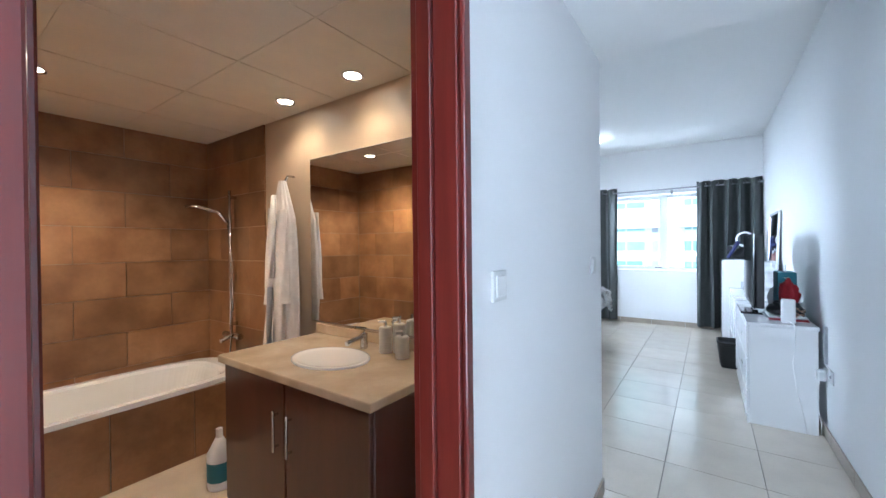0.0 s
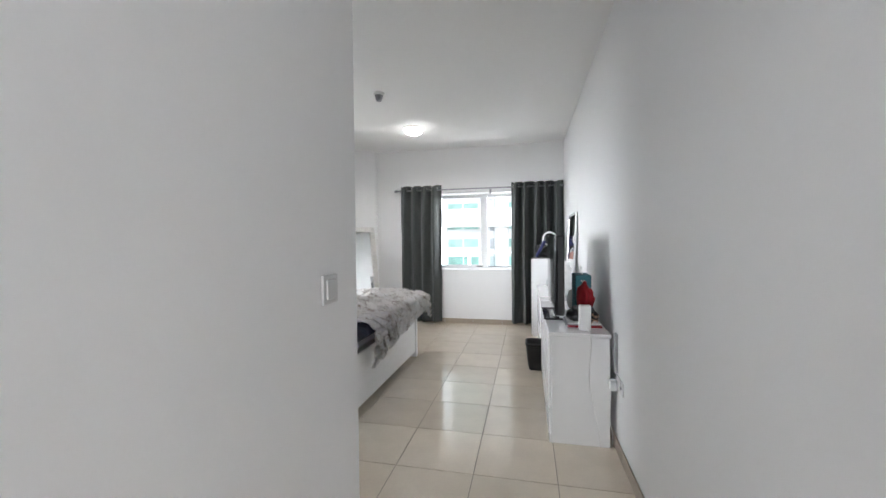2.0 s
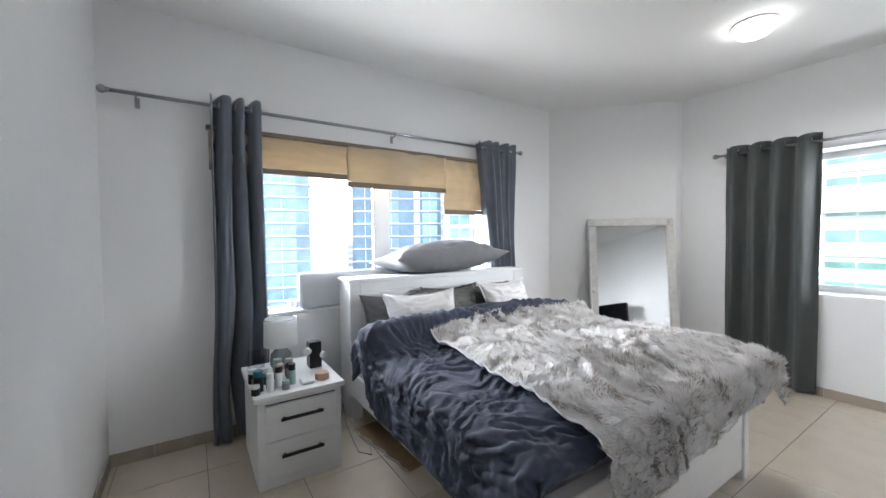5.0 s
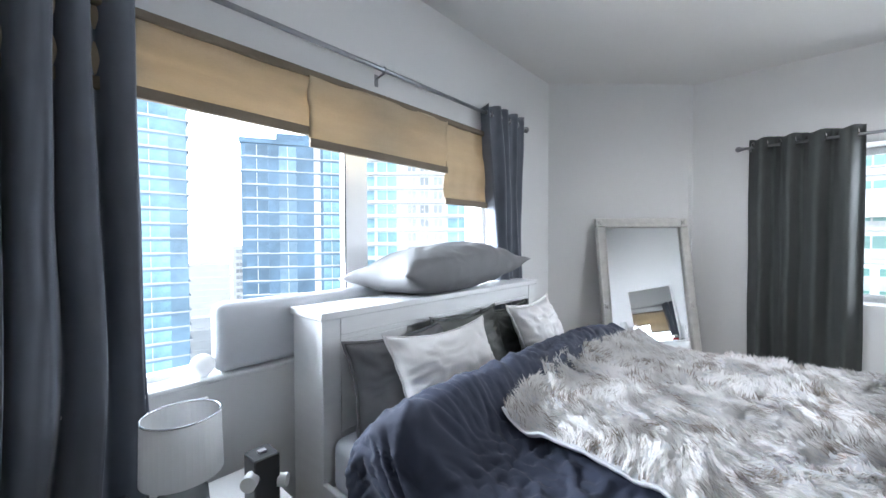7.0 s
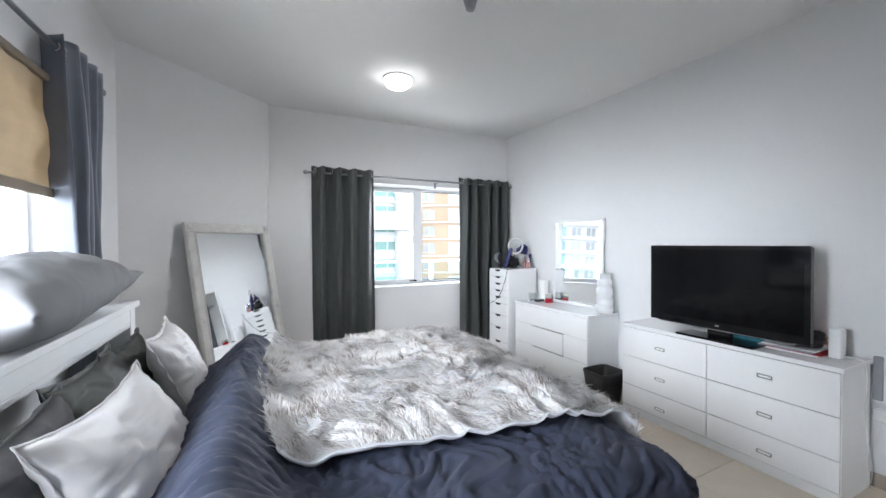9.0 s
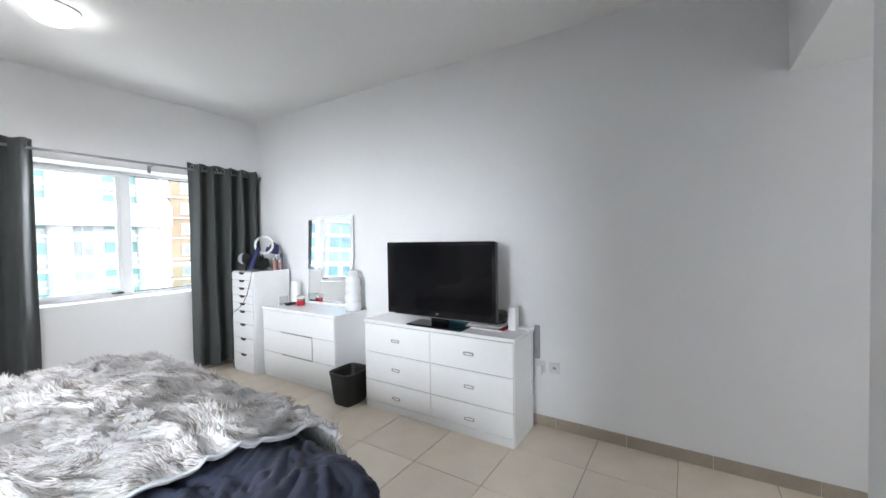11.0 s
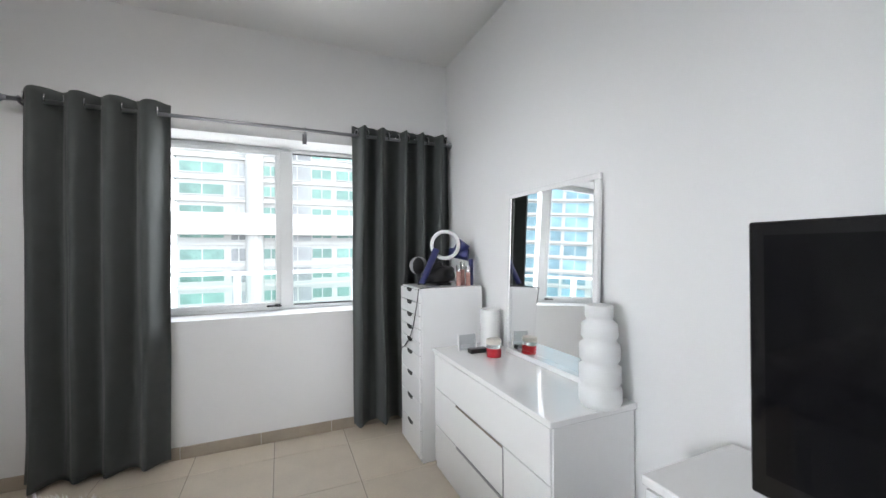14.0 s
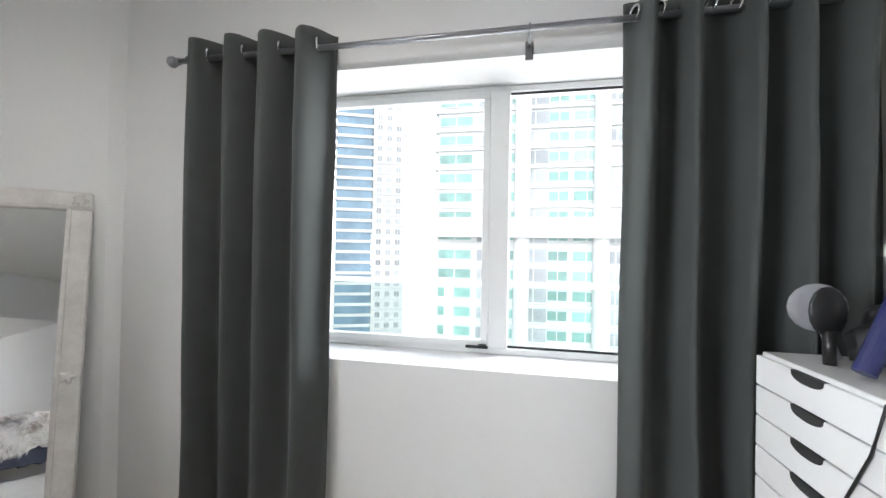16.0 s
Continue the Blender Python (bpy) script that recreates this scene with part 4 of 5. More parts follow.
single("trunking", block(XE - 0.022, XE - 0.002, 4.42, 4.46, 0.535, 0.80, bevel=0.003), GREYP, "short grey cable trunking on the wall", "trunking")

# ---- on the television chest ----
rt = thing("router", (0.56, 4.56, 0.785), "upright white plastic wireless router box", "router")
part("body", block(0.525, 0.605, 4.535, 4.595, 0.786, 0.965, bevel=0.008, seg=2), PLASTIC, rt)
part("cable", tube([(0.57, 4.535, 0.80), (0.575, 4.49, 0.80), (0.585, 4.452, 0.79), (0.59, 4.444, 0.70), (0.575, 4.443, 0.50), (0.60, 4.442, 0.30), (0.63, 4.441, 0.16), (0.65, 4.45, 0.02)], 0.004), PLASTIC, rt, smooth=True)
mg = thing("magazine_pile", (0.52, 4.72, 0.785), "small pile of magazines and red papers", "magazines")
for i, (m_, dx, dy) in enumerate(((PLASTIC, 0, 0), (REDC, 0.01, -0.02), (GREYP, -0.01, 0.02), (PLASTIC, 0.01, 0.01))):
    part("magazine", block(0.45 + dx, 0.68 + dx, 4.62 + dy, 4.90 + dy, 0.786 + 0.008 * i, 0.7935 + 0.008 * i), m_, mg)
sb = thing("gift_bag", (0.60, 5.05, 0.785), "teal paper gift bag with white motifs", "gift bag")
part("bag", block(0.54, 0.66, 4.88, 5.14, 0.786, 1.15, bevel=0.004), TEAL, sb)
for z in (0.9, 1.0, 1.1):
    part("motif", tube([(0.60 + 0.02 * math.sin(k * 1.3), 4.877, z + 0.012 * math.cos(k * 1.7)) for k in range(6)], 0.003, 5), PLASTIC, sb)
part("bag_handle", tube([(0.60, 4.95, 1.14), (0.60, 4.97, 1.21), (0.60, 5.05, 1.21), (0.60, 5.07, 1.14)], 0.003, 6), PLASTIC, sb)


def crumple(c, r, seed, squash=(1, 1, 1)):
    bm = ball(bmesh.new(), (0, 0, 0), 1, n=36)
    for v in bm.verts:
        d = v.co.normalized()
        k = 1 + 0.35 * noise.noise(d * 1.6 + Vector((seed, 0, 0))) + 0.16 * noise.noise(d * 4 + Vector((0, seed, 0))) + 0.07 * noise.noise(d * 9 + Vector((0, 0, seed)))
        v.co = Vector(c) + Vector((d.x * r * squash[0] * k, d.y * r * squash[1] * k, max(d.z * r * squash[2] * k, -r * squash[2] * 0.75)))
    return bm


single("red_scarf", crumple((0.60, 4.82, 0.985), 0.082, 1.0, (0.75, 0.9, 1.3)), REDC, "crumpled red knitted scarf", "scarf", smooth=True)
single("black_pouch", crumple((0.57, 4.74, 0.868), 0.11, 2.0, (0.9, 1.1, 0.6)), BLACK, "pile of black cloth pouches and cables", "pouch", smooth=True)
single("white_bowl", lathe(((0.0, 0), (0.05, 0), (0.09, 0.05), (0.10, 0.12), (0.08, 0.19), (0.03, 0.22), (0, 0.222)), (0.61, 5.28, 1.06 - 0.274)), VASE, "round white ornament behind the television", "ornament", smooth=True)
hd = thing("cable_tangle", (0.62, 4.62, 0.82), "tangle of black and tan cables", "cables")
for k in range(5):
    part("cable", tube([(0.62 + 0.05 * math.sin(k + j * 1.1), 4.66 + 0.06 * math.cos(k * 2 + j * 0.9), 0.823 + 0.02 * (j % 3) + 0.02 * k * 0.4) for j in range(9)], 0.004, 6), BLACK if k % 2 else AMBER, hd, smooth=True)

# ---- waste basket ----
wb = thing("waste_basket", (0.30, 6.08, 0), "black woven plastic waste basket", "waste basket")
bm = bmesh.new()
n = 40
def rr(a, w, d, e=5):
    c, s = math.cos(a), math.sin(a)
    return Vector((w * math.copysign(abs(c) ** (2 / e), c), d * math.copysign(abs(s) ** (2 / e), s), 0))
prof = [(0.78, 0.0), (0.82, 0.03), (0.90, 0.15), (0.985, 0.27), (1.04, 0.275), (1.04, 0.30), (0.97, 0.30), (0.96, 0.27), (0.80, 0.03), (0.3, 0.02)]
rings_ = [[bm.verts.new(Vector((0.30, 6.08, z_)) + rr(2 * math.pi * i / n, 0.155 * s_, 0.13 * s_)) for i in range(n)] for s_, z_ in prof]
for a, b in zip(rings_, rings_[1:]):
    for i in range(n):
        bm.faces.new((a[i], a[(i + 1) % n], b[(i + 1) % n], b[i]))
part("bin_body", bm, WICKER, wb, smooth=True)
for zz in np.arange(0.04, 0.27, 0.022):
    s_ = 0.82 + (zz - 0.03) * 0.70
    part("weave_band", tube([Vector((0.30, 6.08, float(zz))) + rr(2 * math.pi * i / n, 0.157 * s_, 0.132 * s_) for i in range(n + 1)], 0.004, 5), WICKER, wb, smooth=True)

# ---- on the dresser ----
prof = []
for k, (r_, z_) in enumerate(((0.0, 0), (0.075, 0), (0.085, 0.02), (0.085, 0.075), (0.07, 0.085), (0.083, 0.10), (0.083, 0.16), (0.066, 0.172), (0.080, 0.19), (0.080, 0.25), (0.062, 0.265), (0.074, 0.285), (0.072, 0.335), (0.05, 0.352), (0.056, 0.365), (0.056, 0.41), (0.05, 0.412), (0.05, 0.37), (0.0, 0.36))):
    prof.append((r_, z_))
single("ribbed_vase", lathe(prof, (0.60, 6.33, 0.772), 22), VASE, "tall ribbed matte white ceramic vase", "vase", smooth=True)
def jar(x, y, label):
    ob = thing("candle_jar", (x, y, 0.772), label, "candle jar", "red candle jars")
    part("glass", lathe(((0, 0.001), (0.042, 0.001), (0.0445, 0.006), (0.0445, 0.05), (0.042, 0.055), (0, 0.055)), (x, y, 0.772)), REDG, ob, "red glass", smooth=False)
    part("band", lathe(((0.0445, 0.055), (0.0450, 0.055), (0.0450, 0.078), (0.0445, 0.078), (0, 0.078)), (x, y, 0.772)), CHROME, ob)
    part("lid", lathe(((0.047, 0.078), (0.047, 0.10), (0.042, 0.106), (0, 0.106)), (x, y, 0.772)), CREAM, ob, "cream lid", smooth=False)
jar(0.565, 7.125, "red glass candle jar with a cream lid")
single("black_box", block(0.46, 0.58, 7.22, 7.27, 0.773, 0.80, bevel=0.003), BLACK, "small black box on the dresser", "box")
single("white_canister", lathe(((0, 0), (0.062, 0), (0.065, 0.004), (0.065, 0.245), (0.061, 0.25), (0.059, 0.245), (0.059, 0.22), (0, 0.22)), (0.665, 7.34, 0.772)), PLASTIC, "plain white round canister", "canister", smooth=False)
fr_ = thing("photo_frame", (0.48, 7.33, 0.772), "small clear acrylic photo stand", "photo stand")
part("plate", block(0.43, 0.55, 7.33, 7.336, 0.773, 0.87), glass("acrylic", (0.85, 0.87, 0.88)), fr_)
part("post", block(0.425, 0.43, 7.325, 7.342, 0.773, 0.875), PLASTIC, fr_)
part("post", block(0.55, 0.555, 7.325, 7.342, 0.773, 0.875), PLASTIC, fr_)

# ---- on the drawer tower ----
rl = thing("ring_light", (0.50, 7.70, 1.16), "small white ring light on a black foot", "ring light")
part("ring", ring((0.50, 7.70, 1.455), (0.32, 1, 0), 0.098, 0.014, 40, 10), PLASTIC, rl, smooth=True)
bm = rod(bmesh.new(), (0.50, 7.73, 1.165), (0.50, 7.73, 1.36), 0.008)
rod(bm, (0.50, 7.73, 1.161), (0.50, 7.73, 1.172), 0.06, 0.05)
ball(bm, (0.50, 7.73, 1.36), 0.016)
part("foot", bm, BLACK, rl, smooth=False)
hdr = thing("hair_dryer", (0.38, 7.72, 1.16), "navy blue hair dryer leaning upright", "hair dryer")
bm = rod(bmesh.new(), (0.30, 7.66, 1.18), (0.43, 7.70, 1.42), 0.022, 0.026)
part("grip", bm, NAVYP, hdr, smooth=False)
bm = rod(bmesh.new(), (0.60, 7.74, 1.38), (0.66, 7.70, 1.47), 0.04, 0.05)
rod(bm, (0.56, 7.76, 1.40), (0.68, 7.68, 1.38), 0.035, 0.045)
part("barrel", bm, NAVYP, hdr, smooth=False)
bm = crumple((0.47, 7.76, 1.235), 0.09, 4.0, (1.3, 0.8, 0.9))
part("coiled_cord", bm, BLACK, hdr, smooth=True)
pd = thing("paddle_brush", (0.30, 7.80, 1.16), "dark oval hair brush standing on its handle", "hair brush")
bm = ball(bmesh.new(), (0.325, 7.80, 1.30), 0.06, 0.75, 0.2, 1.1)
rod(bm, (0.33, 7.80, 1.162), (0.327, 7.80, 1.25), 0.014)
part("brush", bm, BLACK, pd, smooth=True)
for x, y, m_, h_ in ((0.56, 7.60, PINK, 0.15), (0.60, 7.62, PINK, 0.17), (0.625, 7.58, PINK, 0.14), (0.66, 7.60, NAVYP, 0.19)):
    ob = thing("cosmetic_bottle", (x, y, 1.16), "slim metallic cosmetic bottle on the drawer tower", "bottle", "tower bottles")
    part("body", rod(bmesh.new(), (x, y, 1.161), (x, y, 1.16 + h_ * 0.68), 0.017), m_, ob)
    part("cap", rod(bmesh.new(), (x, y, 1.16 + h_ * 0.68), (x, y, 1.16 + h_), 0.0165), m_ if m_ is NAVYP else CHROME, ob)
ob = thing("power_cord", (0.24, 7.60, 1.16), "thin black power cord hanging over the drawer front", "power cord")
part("cord", tube([(0.42, 7.62, 1.166), (0.30, 7.52, 1.166), (0.222, 7.506, 1.16), (0.216, 7.53, 1.05), (0.214, 7.60, 0.90), (0.213, 7.68, 0.80), (0.214, 7.80, 0.72), (0.22, 7.90, 0.68), (0.23, 7.94, 0.60), (0.24, 7.95, 0.01)], 0.0035), BLACK, ob, smooth=True)
ob = single("hand_mirror", ball(rod(bmesh.new(), (0.40, 7.88, 1.161), (0.375, 7.89, 1.24), 0.012), (0.36, 7.89, 1.30), 0.08, 0.95, 0.2, 0.85), GREYP, "round dark grey hand mirror head on the drawer tower", "hand mirror", smooth=True)

# ---- on the nightstand ----
tl = thing("table_lamp", (-3.27, 3.99, 0.512), "white table lamp with a drum shade and glass foot", "table lamp")
part("base", lathe(((0, 0), (0.06, 0), (0.075, 0.03), (0.07, 0.10), (0.03, 0.15), (0.012, 0.17), (0.012, 0.20), (0, 0.20)), (-3.27, 3.99, 0.512)), plain("smoked_glass", (0.25, 0.27, 0.28), 0.1), tl, smooth=True)
part("shade", lathe(((0.115, 0.165), (0.11, 0.355), (0.108, 0.355), (0.112, 0.165)), (-3.27, 3.99, 0.512), 40), SHADE, tl, "white drum shade", smooth=False)
part("shade_rim", ring((-3.27, 3.99, 0.867), (0, 0, 1), 0.109, 0.003, 40, 6), CHROME, tl, smooth=True)
ps = thing("perfume_box", (-3.16, 4.19, 0.512), "tall black box with white side fittings", "box")
part("box", block(-3.20, -3.11, 4.15, 4.235, 0.513, 0.70, bevel=0.004), BLACK, ps)
part("lid_knob", block(-3.165, -3.145, 4.18, 4.205, 0.70, 0.708), GREYP, ps)
part("fitting", rod(bmesh.new(), (-3.13, 4.15, 0.64), (-3.10, 4.125, 0.64), 0.025), PLASTIC, ps, smooth=False)
part("fitting", rod(bmesh.new(), (-3.12, 4.235, 0.60), (-3.10, 4.255, 0.60), 0.022), PLASTIC, ps, smooth=False)
rng = random.Random(11)
COS = [BLACK, PLASTIC, GREYP, BLACK, CREAM, TEAL, PLASTIC, AMBER, BLACK, plain("plum_plastic", (0.06, 0.02, 0.04)), PLASTIC, plain("mint_plastic", (0.35, 0.5, 0.48))]
spots = [(-3.05 + 0.075 * i + rng.uniform(-.015, .015), 3.775 + 0.075 * j + rng.uniform(-.015, .015)) for i in range(4) for j in range(4)]
for i, (x, y) in enumerate(spots[:15]):
    tall, rad = rng.uniform(0.05, 0.13), rng.uniform(0.018, 0.03)
    ob = thing("cosmetic_bottle" if tall > 0.08 else "cosmetic_jar", (x, y, 0.512), "cosmetic bottle with a cap on the nightstand" if tall > 0.08 else "low cosmetic jar with a lid on the nightstand", "bottle" if tall > 0.08 else "jar", "nightstand cosmetics")
    part("body", lathe(((0, 0), (rad, 0), (rad, tall * 0.66), (rad * 0.9, tall * 0.7), (0, tall * 0.7)), (x, y, 0.513), 18), COS[i % len(COS)], ob)
    part("cap", lathe(((rad * 0.95, tall * 0.7), (rad * 0.95, tall), (0, tall)), (x, y, 0.513), 18), COS[(i * 5 + 1) % len(COS)], ob)
single("compact_case", block(-2.90, -2.82, 4.03, 4.11, 0.513, 0.536, bevel=0.006), PLASTIC, "flat white compact case on the nightstand", "compact")
single("wooden_jar", lathe(((0, 0), (0.042, 0), (0.044, 0.01), (0.044, 0.04), (0.04, 0.044), (0, 0.044)), (-2.88, 4.17, 0.513)), AMBER, "round peach-coloured lidded jar", "jar", smooth=False)
cs = thing("clear_organizer", (-3.24, 3.82, 0.512), "clear acrylic cosmetics organizer box", "organizer")
part("shell", block(-3.31, -3.12, 3.77, 3.86, 0.513, 0.66, bevel=0.01, seg=2), glass("clear_acrylic", (0.86, 0.88, 0.90)), cs)
pf = thing("picture_frame", (-3.40, 4.02, 0.512), "small white picture frame leaning on the wall", "picture frame")
part("frame", block(-3.545, -3.53, 3.95, 4.13, 0.62, 0.84, bevel=0.004), PLASTIC, pf)
part("picture", block(-3.53, -3.528, 3.97, 4.11, 0.64, 0.82), SHEET, pf)

# all that stands on the nightstand
for name in ("table_lamp", "perfume_box", "compact_case", "wooden_jar", "clear_organizer", "cosmetic_bottle", "cosmetic_jar"):
    for ob in [o for o in bpy.data.objects if not o.parent and o.name.split(".")[0] == name]:
        low = ob.location.z if ob.type == "EMPTY" else 0.513
        if low < 0.6:
            ob.location += Vector((0.06, -0.03, 0.058))

# ---- window sill ----
pl = single("sill_cushion", block(XW - 0.10, XW + 0.0, 4.17, 5.6, WZ0 + 0.022, WZ0 + 0.33, bevel=0.045, seg=5), SHEET, "pale grey padded panel standing on the sill", "cushion", smooth=True)
single("glass_ball", ball(bmesh.new(), (XW - 0.045, 4.13, WZ0 + 0.022 + 0.048), 0.048), SHADE, "small round white ornament on the sill", "ornament", smooth=True)

# ---- under the bed ----
cb = thing("cardboard_sheet", (-2.85, 4.72, 0), "flattened brown cardboard box under the bed", "cardboard", turn=8)
part("board", block(-0.30, 0.42, -0.22, 0.55, 0.0, 0.012, bevel=0.003), CARD, cb, local=True)
part("torn_edge", tube([(-0.30 + 0.72 * k / 12, -0.225 + 0.01 * math.sin(k * 2.1), 0.010) for k in range(13)], 0.007, 6), CREAM, cb, local=True)
single("storage_box", block(-2.1, -1.4, 4.72, 6.1, 0.0, 0.19, bevel=0.01), BLACK, "low black storage box under the bed", "storage box")
ob = thing("floor_cable", (-2.9, 4.42, 0), "thin pale cable on the floor by the bed", "cable")
part("cable", tube([(-3.2, 4.40, 0.2), (-3.1, 4.40, 0.06), (-2.98, 4.40, 0.005), (-2.8, 4.38, 0.005), (-2.72, 4.44, 0.005), (-2.84, 4.48, 0.005), (-3.0, 4.46, 0.005)], 0.004), GREYP, ob, smooth=True)

# ---- the city outside ----
structure("ground", sheet(lambda u, v: ((u - 0.5) * 6000, (v - 0.5) * 6000, -75), 8, 8), mat("hazy_city_ground", (0.6, 0.58, 0.55), 0.9, vary=0.15, scale=0.01, fine=0.08), "hazy city ground far below", "ground")
# added emissive cylinder: whitens the horizon like haze and throws extra light indoors
GLOW_BACKDROP = mat("glowing_backdrop", (0.95, 0.98, 1.0), 1.0, vary=0.0, emit=1.7)
structure("backdrop", lathe(((900, -75), (900, 500)), (0, 0, 0), 64), GLOW_BACKDROP, "glowing white backdrop cylinder standing in for haze and sky", "backdrop")
GLASSB = mat("blue_tower_glass", (0.22, 0.34, 0.44), 0.3, vary=0.2, scale=0.12, fine=0.9, random_piece=0.25)
GLASSN = mat("navy_tower_glass", (0.12, 0.21, 0.30), 0.3, vary=0.25, scale=0.12, fine=0.9, random_piece=0.25)
GLASSG = mat("green_window_glass", (0.24, 0.42, 0.37), 0.3, vary=0.2, scale=0.3, fine=2, random_piece=0.25)
GLASSD = mat("grey_window_glass", (0.40, 0.42, 0.43), 0.3, vary=0.2, scale=0.3, fine=2, random_piece=0.3)
GLASSC = mat("cyan_window_glass", (0.24, 0.42, 0.50), 0.3, vary=0.2, scale=0.3, fine=2, random_piece=0.25)
RENDERW = mat("white_facade_render", (0.60, 0.60, 0.585), 0.8, vary=0.05, scale=0.2, fine=3)
RENDERT = mat("tan_facade_render", (0.50, 0.37, 0.25), 0.8, vary=0.08, scale=0.2, fine=3)
RENDERG = mat("grey_facade_render", (0.45, 0.47, 0.50), 0.8, vary=0.06, scale=0.2, fine=3)


def tower(at, turn, w, d, top, wall, label, storey=3.3, low=-30.0, bands=None, bays=(), roof=True):
    """A high-rise whose front looks along its local -y. bays: (x, width, height, glass, sill) of one window each storey."""
    ob = thing("apartment_tower", (at[0], at[1], -75), label, "building", turn=turn)
    h = top + 75
    part("wall", block(-w / 2, w / 2, 0, d, 0, h), wall, ob, local=True)
    if roof:
        bm = block(-w / 2 - 0.4, w / 2 + 0.4, -0.4, d + 0.4, h, h + 1.2)
        box(bm, -w / 5, w / 5, d * 0.3, d * 0.7, h + 1.2, h + 4.5)
        part("roof", bm, wall, ob, local=True)
    n = int((top - low) / storey)
    if bands:
        me = mesh_of("floor_band", block(-w / 2 - 0.5, w / 2 + 0.5, -bands[0], d + 0.3, 0, bands[1]), bands[2])
        for k in range(n):
            o = new("floor_band", me)
            o.parent, o.location = ob, (0, 0, h - (k + 1) * storey)
    for x, ww, hh, g, sill in bays:
        me = mesh_of("window", block(x - ww / 2, x + ww / 2, -0.12, 0.3, 0, hh), g)
        mf = block(x - 0.08, x + 0.08, -0.2, -0.12, 0, hh)
        box(mf, x - ww / 2 - 0.1, x + ww / 2 + 0.1, -0.25, -0.12, -0.15, 0)
        mf = mesh_of("window_frame", mf, RENDERW)
        for k in range(n):
            o = new("window", me)
            o.parent, o.location = ob, (0, 0, h - (k + 1) * storey + sill)
            f = new("window_frame", mf)
            f.parent = o
    return ob


# north: broad white block with green glass
ga = tower((4.5, 71), 0, 38, 20, 48, RENDERW, "broad white apartment block with green glass strips", 3.25, -26, (0.55, 0.35, RENDERW),
           [(-15.8, 5.6, 1.5, GLASSG, 1.1), (-11.0, 2.0, 1.9, GLASSD, 0.8), (-6.5, 2.4, 1.5, GLASSG, 1.1), (-2.6, 4.2, 2.2, GLASSD, 0.7), (1.2, 3.0, 1.5, GLASSG, 1.1), (5.6, 4.0, 1.5, GLASSG, 1.1), (10.0, 2.2, 1.9, GLASSD, 0.8), (14.5, 4.4, 1.5, GLASSG, 1.1)])
part("terrace_band", block(-19.6, 19.6, -2.6, 0, 79.0, 82.2), RENDERW, ga, local=True)
for x in (-8.8, -4.6, 7.8, 17.2):
    part("round_bay", lathe(((1.3, 40), (1.3, 122.5), (0, 122.5)), (x, -0.2, 0), 16), RENDERW, ga, local=True)
tower((-51.5, 118), 22, 11, 18, 60, GLASSB, "slim blue glass tower with white floor lines", 3.3, -30, (0.4, 0.9, RENDERW))
tower((-41.5, 122), 22, 10, 18, 62, RENDERW, "white tower with small square windows", 3.3, -30, (0.15, 0.2, RENDERG), [(-3, 1.4, 1.6, GLASSD, 0.9), (0, 1.4, 1.6, GLASSD, 0.9), (3, 1.4, 1.6, GLASSD, 0.9)])
tower((32.5, 70), -25, 15, 14, 55, RENDERT, "tan and white tower with pale balconies", 3.3, -26, (0.3, 0.3, RENDERW), [(-5, 2.2, 1.8, GLASSD, 0.8), (0, 2.4, 2.6, RENDERW, 0.2), (5, 2.2, 1.8, GLASSD, 0.8)])
# west
tower((-108, 15), 80, 30, 20, 70, GLASSB, "tall blue glass tower with a pale band", 3.4, -40, (0.25, 0.35, RENDERG), [(-10, 7, 2.4, GLASSC, 0.5), (-1, 6, 2.4, GLASSB, 0.5), (8, 7, 2.4, GLASSC, 0.5)])
tower((-94, 50), 60, 24, 22, 25.5, GLASSN, "dark blue glass tower with stepped roof", 3.4, -40, (0.2, 0.3, RENDERG), [(-8.5, 5, 2.6, GLASSN, 0.4), (-1.5, 4, 2.6, GLASSB, 0.4), (5.5, 1.6, 2.8, RENDERW, 0.3), (9, 4, 2.6, GLASSC, 0.4)])
tower((-64, 70), 43, 42, 20, 60, RENDERW, "white-framed tower with cyan glass grid", 3.3, -40, (0.9, 0.45, RENDERW),
      [(-17, 5, 2.3, GLASSC, 0.6), (-11.5, 4.6, 2.3, GLASSC, 0.6), (-5.6, 2.0, 1.9, GLASSD, 0.8), (-2.6, 2.0, 1.9, GLASSD, 0.8), (0.6, 2.0, 1.9, GLASSD, 0.8), (5.4, 5, 2.3, GLASSC, 0.6), (11, 4.6, 2.3, GLASSC, 0.6), (17, 5, 2.3, GLASSC, 0.6)])
tower((-134, 92), 55, 16, 16, 62, RENDERG, "tall pale grey tower in the haze", 3.4, -30, (0.3, 1.0, RENDERW))
tower((-205, 82), 68, 16, 14, -2, RENDERW, "low white apartment block in the haze", 3.3, -60, (0.4, 0.3, RENDERW), [(-5, 3, 1.8, GLASSD, 0.8), (0, 3, 1.8, GLASSD, 0.8), (5, 3, 1.8, GLASSD, 0.8)])
for x, y, tz, w_ in ((-230, 70, -12, 20), (-240, 100, -5, 18), (-150, 45, -30, 20), (-170, 70, -26, 24), (-120, 30, -38, 26), (-260, 60, 4, 14)):
    tower((x, y), 70, w_, 14, tz, RENDERG if w_ > 20 else RENDERW, "low hazy apartment block", 3.3, -62, (0.35, 0.9, RENDERW))

